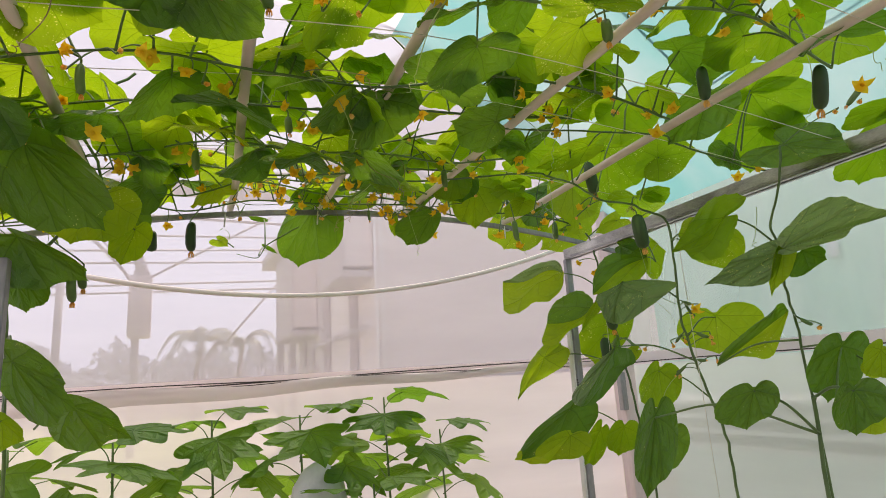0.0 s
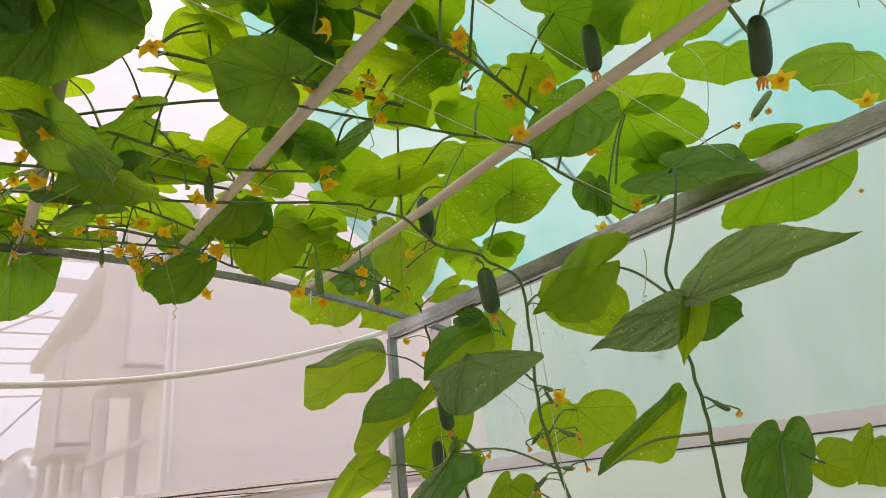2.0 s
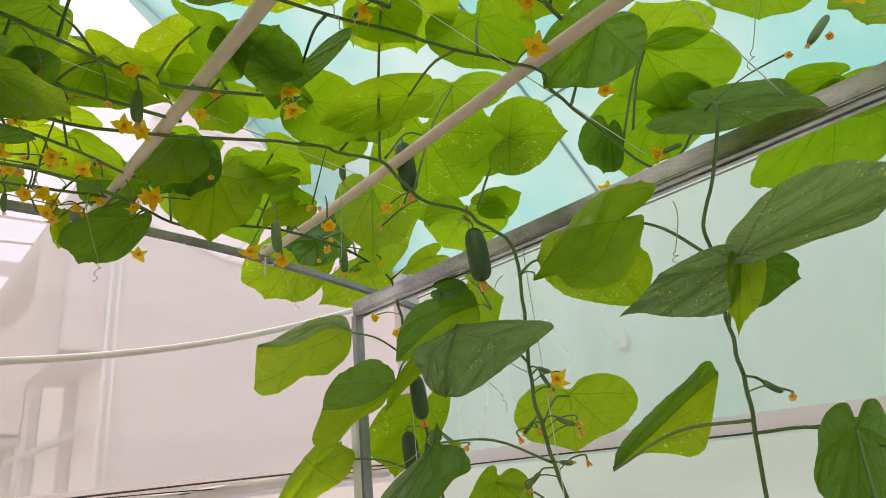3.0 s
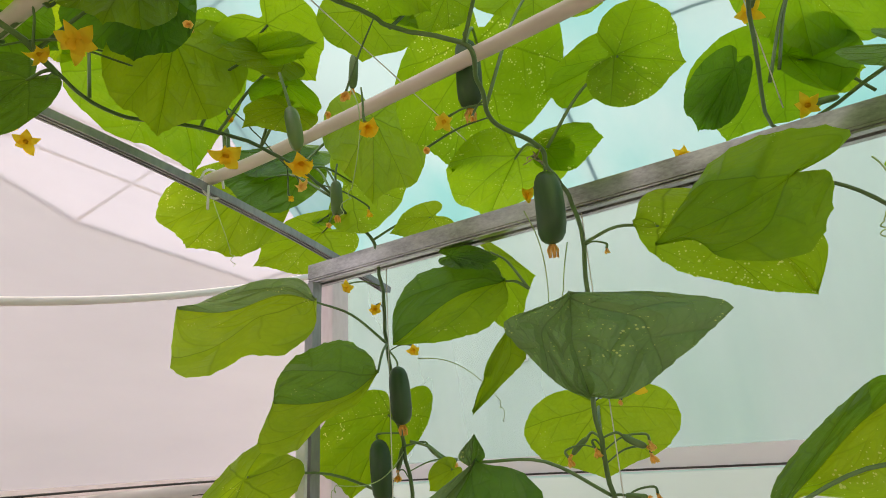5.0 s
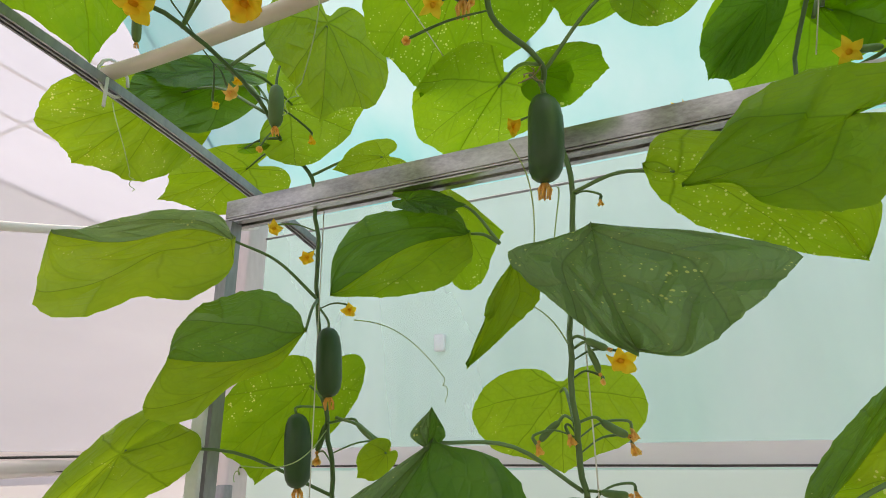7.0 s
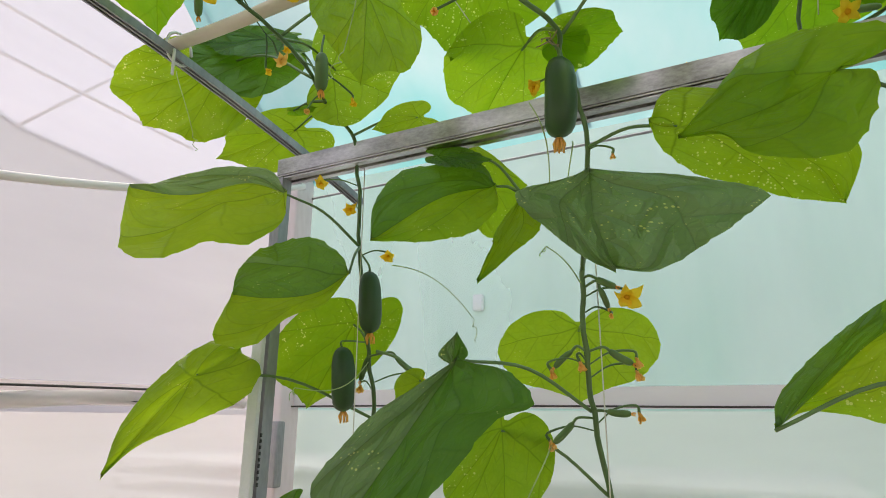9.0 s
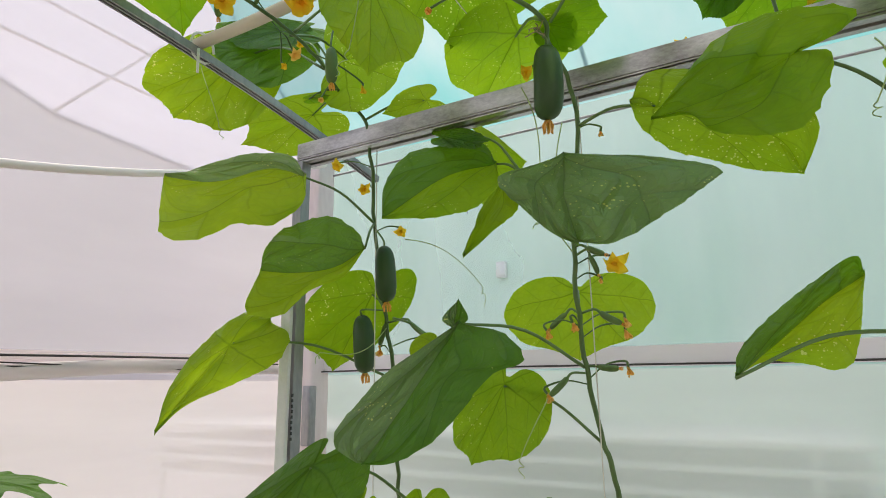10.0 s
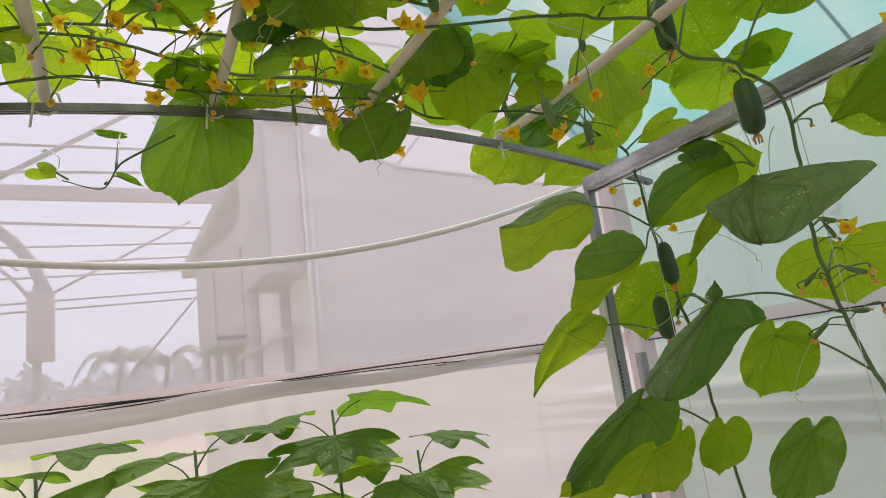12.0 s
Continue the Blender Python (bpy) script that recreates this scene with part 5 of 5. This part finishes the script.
leaf(v4, "n", (1.182, 2.244, 2.313), (1.182, 2.265, 2.131), (1.093, 2.291, 2.230), (1.279, 2.182, 2.245), (1.207, 2.370, 2.220))
leaf(v4, "n", (1.061, 2.168, 2.329), (1.029, 2.168, 2.208), (0.982, 2.226, 2.274), (1.120, 2.149, 2.267), (0.970, 2.382, 2.225))
leaf(v4, "n", (0.741, 2.495, 2.306), (0.671, 2.523, 2.256), (0.689, 2.523, 2.314), (0.799, 2.450, 2.259), (0.707, 2.349, 2.265))
leaf(v4, "n", (0.239, 2.711, 2.490), (0.202, 2.728, 2.313), (0.124, 2.784, 2.458), (0.341, 2.662, 2.454))
leaf(v4, "g", (0.292, 2.661, 2.575), (0.291, 2.679, 2.501), (0.221, 2.705, 2.557), (0.362, 2.631, 2.536))
flower(v4, (0.941, 2.037, 2.250), (-0.30, -0.51, -0.50), 0.024, 0.9)
flower(v4, (0.908, 2.036, 2.250), (-0.28, -0.52, -0.50), 0.024, 0.9)
flower(v4, (1.383, 2.086, 2.200), (-0.44, -0.46, -0.50), 0.014, 0.45, wilted=True)
flower(v4, (1.026, 2.418, 2.140), (-0.28, -0.59, -0.50), 0.024, 0.9, node=(1.060, 2.365, 2.230))
flower(v4, (0.849, 2.349, 2.170), (-0.22, -0.60, -0.50), 0.021, 0.9, node=(0.877, 2.351, 2.245))
flower(v4, (1.021, 2.232, 2.200), (-0.30, -0.55, -0.50), 0.024, 0.9, node=(0.970, 2.382, 2.225))
flower(v4, (0.735, 2.223, 2.230), (-0.19, -0.58, -0.50), 0.021, 0.9, node=(0.758, 2.338, 2.262))
flower(v4, (0.802, 2.328, 2.200), (-0.20, -0.59, -0.50), 0.021, 0.9, node=(0.808, 2.328, 2.260))
flower(v4, (0.630, 2.202, 2.260), (-0.14, -0.58, -0.50), 0.021, 0.9, node=(0.656, 2.360, 2.268))
flower(v4, (0.571, 2.323, 2.220), (-0.10, -0.61, -0.50), 0.021, 0.9, node=(0.564, 2.363, 2.273))
flower(v4, (0.487, 2.351, 2.220), (-0.06, -0.62, -0.50), 0.021, 0.9, node=(0.501, 2.352, 2.278))
flower(v4, (0.412, 2.233, 2.270), (-0.03, -0.59, -0.50), 0.021, 0.9, node=(0.395, 2.333, 2.287))
flower(v4, (0.542, 2.159, 2.270), (-0.10, -0.58, -0.50), 0.021, 0.9, node=(0.501, 2.352, 2.278))
flower(v4, (0.312, 2.323, 2.250), (0.02, -0.61, -0.50), 0.021, 0.9, node=(0.310, 2.322, 2.285))
flower(v4, (0.404, 2.322, 2.220), (-0.03, -0.62, -0.50), 0.021, 0.9, node=(0.416, 2.337, 2.285))
flower(v4, (1.668, 2.351, 2.150), (-0.47, -0.47, -0.50), 0.014, 0.45, node=(1.684, 2.330, 2.193), wilted=True)
flower(v4, (1.111, 2.099, 2.220), (-0.35, -0.51, -0.50), 0.014, 0.45, wilted=True)
cucumber(v4, (1.140, 2.177, 2.348), (1.164, 2.177, 2.289), 0.008)
cucumber(v4, (0.341, 2.666, 2.440), (0.346, 2.680, 2.368), 0.006)
cucumber(v4, (0.412, 2.625, 2.444), (0.420, 2.630, 2.403), 0.006)
cucumber(v4, (0.099, 2.435, 2.155), (0.099, 2.461, 2.047), 0.0185, (0.196, 2.310, 2.272))
cucumber(v4, (-0.034, 2.393, 2.106), (-0.032, 2.409, 2.032), 0.02, blossom=False)
tendril(v4, (0.947, 2.389, 2.261), (0.05, 0, -1), 0.22)
tendril(v4, (1.427, 2.090, 2.279), (0.02, 0, -1), 0.25)
tendril(v4, (0.247, 2.784, 2.170), (-0.2, 0, 0.5), 0.1)

# the vine on the far side post
v5 = vine_thing("dense cucumber vine hanging at the far side post", (-0.3, 1.7, 0))
stem(v5, [(-0.359, 2.280, 0.0), (-0.369, 2.290, 0.6), (-0.379, 2.280, 1.089), (-0.378, 2.169, 1.555), (-0.373, 2.094, 1.865), (-0.268, 2.074, 1.995), (-0.158, 2.042, 2.165), (-0.226, 2.024, 2.367), (-0.074, 1.934, 2.472)], 0.006, 0.004)
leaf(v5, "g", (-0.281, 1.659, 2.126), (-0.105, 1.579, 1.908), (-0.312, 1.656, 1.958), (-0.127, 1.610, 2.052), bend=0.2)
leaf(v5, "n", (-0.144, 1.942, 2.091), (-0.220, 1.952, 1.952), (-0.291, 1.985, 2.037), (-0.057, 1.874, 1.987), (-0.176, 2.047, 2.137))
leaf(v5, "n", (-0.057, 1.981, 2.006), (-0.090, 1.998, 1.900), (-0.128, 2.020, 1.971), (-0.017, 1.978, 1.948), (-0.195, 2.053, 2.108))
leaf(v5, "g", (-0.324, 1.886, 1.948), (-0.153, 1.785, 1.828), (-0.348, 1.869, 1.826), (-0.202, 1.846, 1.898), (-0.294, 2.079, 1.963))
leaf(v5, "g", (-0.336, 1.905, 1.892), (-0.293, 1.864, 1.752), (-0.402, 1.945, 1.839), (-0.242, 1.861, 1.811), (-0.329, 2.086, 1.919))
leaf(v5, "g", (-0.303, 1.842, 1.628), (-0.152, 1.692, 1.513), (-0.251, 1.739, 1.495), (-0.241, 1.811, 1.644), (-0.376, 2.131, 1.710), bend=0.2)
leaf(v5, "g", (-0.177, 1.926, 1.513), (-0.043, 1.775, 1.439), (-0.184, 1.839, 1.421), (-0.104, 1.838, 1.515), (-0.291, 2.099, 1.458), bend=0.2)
leaf(v5, "n", (-0.324, 1.883, 1.490), (-0.266, 1.870, 1.439), (-0.360, 1.915, 1.419), (-0.286, 1.868, 1.487), (-0.378, 2.169, 1.555))
cucumber(v5, (-0.206, 1.964, 1.878), (-0.204, 1.983, 1.791), 0.0125, (-0.294, 2.079, 1.963))
cucumber(v5, (-0.185, 1.974, 1.890), (-0.181, 1.987, 1.829), 0.0115, (-0.277, 2.076, 1.984))
cucumber(v5, (-0.282, 1.749, 1.984), (-0.275, 1.752, 1.957), 0.02, blossom=False)
flower(v5, (-0.001, 1.312, 2.200), (0.04, -0.62, -0.50), 0.024, 1.0)
flower(v5, (-0.118, 1.503, 2.100), (0.08, -0.65, -0.50), 0.024, 1.0)
leaf(v4, "n", (1.258, 2.361, 2.360), (1.459, 2.568, 2.280), (1.172, 2.572, 2.340), (1.346, 2.258, 2.340), (1.251, 2.348, 2.220), bend=0.06)
leaf(v4, "g", (1.096, 2.185, 2.330), (1.128, 2.257, 2.240), (1.041, 2.323, 2.300), (1.164, 2.163, 2.280), (1.019, 2.341, 2.230), bend=0.08)
leaf(v4, "n", (1.269, 2.124, 2.340), (1.377, 2.109, 2.280), (1.275, 2.231, 2.300), (1.300, 2.036, 2.340), (1.295, 2.323, 2.217))
leaf(v4, "n", (1.335, 2.143, 2.260), (1.403, 2.134, 2.220), (1.333, 2.212, 2.240), (1.366, 2.098, 2.240), (1.400, 2.279, 2.208))
leaf(v4, "n", (1.245, 2.119, 2.260), (1.269, 1.998, 2.240), (1.274, 2.085, 2.240), (1.240, 2.075, 2.280), (1.268, 2.339, 2.220))
leaf(v4, "n", (1.118, 2.432, 2.420), (1.087, 2.528, 2.360), (1.056, 2.475, 2.400), (1.143, 2.482, 2.360), (1.127, 2.384, 2.224))
leaf(v2, "n", (1.199, 1.580, 2.360), (1.279, 1.577, 2.320), (1.185, 1.643, 2.340), (1.254, 1.534, 2.380), (1.338, 1.782, 2.180))

# ---- the green roof of leaves on the trellis ----
def canopy_vine(y0, y1, x_start, x_end, seed, leaves, blooms, label):
    """One vine trained across the pipes, with leaves above it and blossoms under it."""
    rnd = random.Random(seed)
    pts = []
    n = 9
    for i in range(n):
        u = i / (n - 1)
        x = x_start + (x_end - x_start) * u
        pts.append((x, y0 + (y1 - y0) * u + rnd.uniform(-0.06, 0.06), arch_z(x) + 0.035 + rnd.uniform(-0.05, 0.03)))
    v = vine_thing(label, (x_start, y0, 0))
    stem(v, pts, 0.0038, 0.0024)
    line = curve_points(pts, 8)
    for i in range(leaves):
        k = (i + rnd.random()) / leaves * (len(line) - 1)
        node = line[int(k)]
        a = rnd.uniform(0, 2 * math.pi)
        low = node.x < 0.95 and rnd.random() < (0.25 if y0 < 1.9 else 0.1 if y0 < 2.3 else 0.0)
        lift = rnd.uniform(-0.06, 0.02) if low else rnd.uniform(0.04, 0.18)
        base = node + Vector((math.cos(a) * 0.08, math.sin(a) * 0.10, lift))
        way = a + rnd.uniform(-0.9, 0.9)
        ln, hw = rnd.uniform(0.10, 0.155), rnd.uniform(0.085, 0.13)
        pitch = rnd.uniform(-0.75, 0.15)
        roll = rnd.uniform(-0.5, 0.5)
        f = Vector((math.cos(way) * math.cos(pitch), math.sin(way) * math.cos(pitch), math.sin(pitch)))
        s = f.cross(Vector((0, 0, 1))).normalized()
        s = (s * math.cos(roll) + Vector((0, 0, 1)) * math.sin(roll)).normalized()
        fold = Vector((0, 0, -rnd.uniform(0.0, 0.35)))
        # low leaves mostly take the shaded copy, as if darkened by those above
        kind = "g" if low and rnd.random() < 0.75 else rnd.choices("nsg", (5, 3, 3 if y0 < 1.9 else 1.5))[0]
        mid = base + f * ln * 0.3
        leaf(v, kind, base, base + f * ln, mid + (s + fold) * hw, mid + (fold - s) * hw, node, bend=rnd.uniform(0.05, 0.25), ripple=0.05, thick=0.0028)
    for i in range(blooms):
        k = rnd.random() * (len(line) - 1)
        node = line[int(k)]
        at = node + Vector((rnd.uniform(-0.06, 0.06), rnd.uniform(-0.07, 0.07), rnd.uniform(-0.075, 0.02)))
        w = rnd.random() < 0.3
        flower(v, at, (rnd.uniform(-0.6, 0.4), -0.6, rnd.uniform(-1, 0.2)), rnd.uniform(0.011, 0.015) if w else rnd.uniform(0.018, 0.026), 0.45 if w else rnd.uniform(0.7, 1.05), node, w)
    for i in range(9 if y0 > 1.7 else 5):
        node = line[rnd.randrange(2, len(line) - 2)]
        tendril(v, node, (rnd.uniform(-1, 1), rnd.uniform(-1, 1), rnd.uniform(-0.6, 0.3)), rnd.uniform(0.10, 0.26), 2, DRY if i % 2 else None)
    for i in range(2):
        node = line[rnd.randrange(2, len(line) - 2)]
        top = node + Vector((0.01, 0.01, -0.02))
        cucumber(v, top, top + Vector((0.004, 0.003, -rnd.uniform(0.035, 0.07))), rnd.uniform(0.006, 0.012), node)
    return v


for i, y in enumerate((0.55, 0.95, 1.28, 1.55, 1.80, 2.02, 2.22, 2.42)):
    near = y < 1.4
    canopy_vine(y, y + 0.1, 1.52 if y < 1.0 else 1.34 if near else 1.15 if y < 1.9 else 1.0, -0.85, 40 + i, 42 if y < 1.9 else 26, 28, "cucumber vine trained across the trellis roof, full of leaves and blossoms")
for k, (x, y) in enumerate(((1.25, 2.3), (0.8, 2.4), (0.35, 2.35), (-0.1, 2.45))):
    rnd = random.Random(90 + k)
    v = vine_thing("thin side shoot with many small buds under the cross beam", (x, y, 0))
    pts = [(x + 0.1 * i * rnd.uniform(-1.2, 0.6), y + 0.03 * rnd.uniform(-1, 1), arch_z(x) + 0.06 - 0.012 * i + rnd.uniform(-0.03, 0.03)) for i in range(6)]
    stem(v, pts, 0.0026, 0.0012)
    for i in range(10):
        node = Vector(pts[rnd.randrange(6)])
        at = node + Vector((rnd.uniform(-0.06, 0.06), rnd.uniform(-0.04, 0.04), rnd.uniform(-0.06, 0.02)))
        flower(v, at, (0, -0.5, -0.8), rnd.uniform(0.012, 0.02), rnd.uniform(0.4, 0.9), node, rnd.random() < 0.5)

# ---- low lobed plants under the netting ----
def low_plant(x, y, top, seed, leaves=7):
    rnd = random.Random(seed)
    p = thing("leafy_plant", "low green plant with lobed toothed leaves", "plant", "low plants by the net", at=(x, y, 0))
    bm = bmesh.new()
    tube(bm, curve_points([(x, y, 0), (x + 0.02, y, top * 0.5), (x, y, top - 0.03)], 5), 0.009, 0.004, 7)
    part_at("stem", bm, STEM, p)
    for i in range(leaves):
        z = top - 0.36 * (i / leaves) ** 1.1
        a = i * 2.4 + rnd.uniform(-0.4, 0.4)
        out = Vector((math.cos(a), math.sin(a), 0))
        node = Vector((x, y, z - 0.08))
        reach = 0.05 + 0.16 * (i / leaves) + rnd.uniform(0, 0.05)
        base = node + out * reach + Vector((0, 0, 0.06 + rnd.uniform(0, 0.03)))
        ln, hw = rnd.uniform(0.18, 0.25), rnd.uniform(0.15, 0.20)
        f = (out + Vector((0, 0, rnd.uniform(-0.15, 0.1) if i < 2 else rnd.uniform(-0.8, -0.1)))).normalized()
        s = f.cross(Vector((0, 0, 1))).normalized()
        s = (s + Vector((0, 0, rnd.uniform(-0.25, 0.25)))).normalized()
        mid = base + f * ln * 0.3
        leaf(p, "o", base, base + f * ln, mid + s * hw, mid - s * hw, node, bend=0.2, ripple=0.04, shape="lobed", thick=0.0026)


for i, (x, y, top) in enumerate(((0.95, 2.88, 1.50), (0.55, 2.80, 1.45), (0.2, 2.85, 1.45), (-0.15, 2.75, 1.40), (-0.5, 2.85, 1.40), (1.25, 2.95, 1.33), (0.78, 2.5, 1.18))):
    low_plant(x, y, top, 60 + i)

sack = thing("white_sack", "white plastic sack standing among the low plants", "sack", at=(0.6, 2.66, 0))
bm = bmesh.new()
rings = []
for k, (z, r) in enumerate(((0.0, 0.10), (0.02, 0.13), (0.3, 0.15), (0.7, 0.145), (1.0, 0.13), (1.15, 0.10), (1.21, 0.06), (1.235, 0.02))):
    rings.append([bm.verts.new((0.6 + r * math.cos(a) * (1 + 0.12 * noise.noise(Vector((a, z * 3, 2)))), 2.66 + 0.7 * r * math.sin(a) * (1 + 0.12 * noise.noise(Vector((a, z * 3, 7)))), z)) for a in [2 * math.pi * i / 20 for i in range(20)]])
for a, b in zip(rings, rings[1:]):
    for i in range(20):
        bm.faces.new((a[i], a[(i + 1) % 20], b[(i + 1) % 20], b[i]))
bm.faces.new(rings[0][::-1])
bm.faces.new(rings[-1])
part_at("bag", bm, SACK, sack)
string(1.812, 2.30, 0.0, 2.07, 0.01)
string(1.80, 1.80, 0.0, 2.07, 0.05)
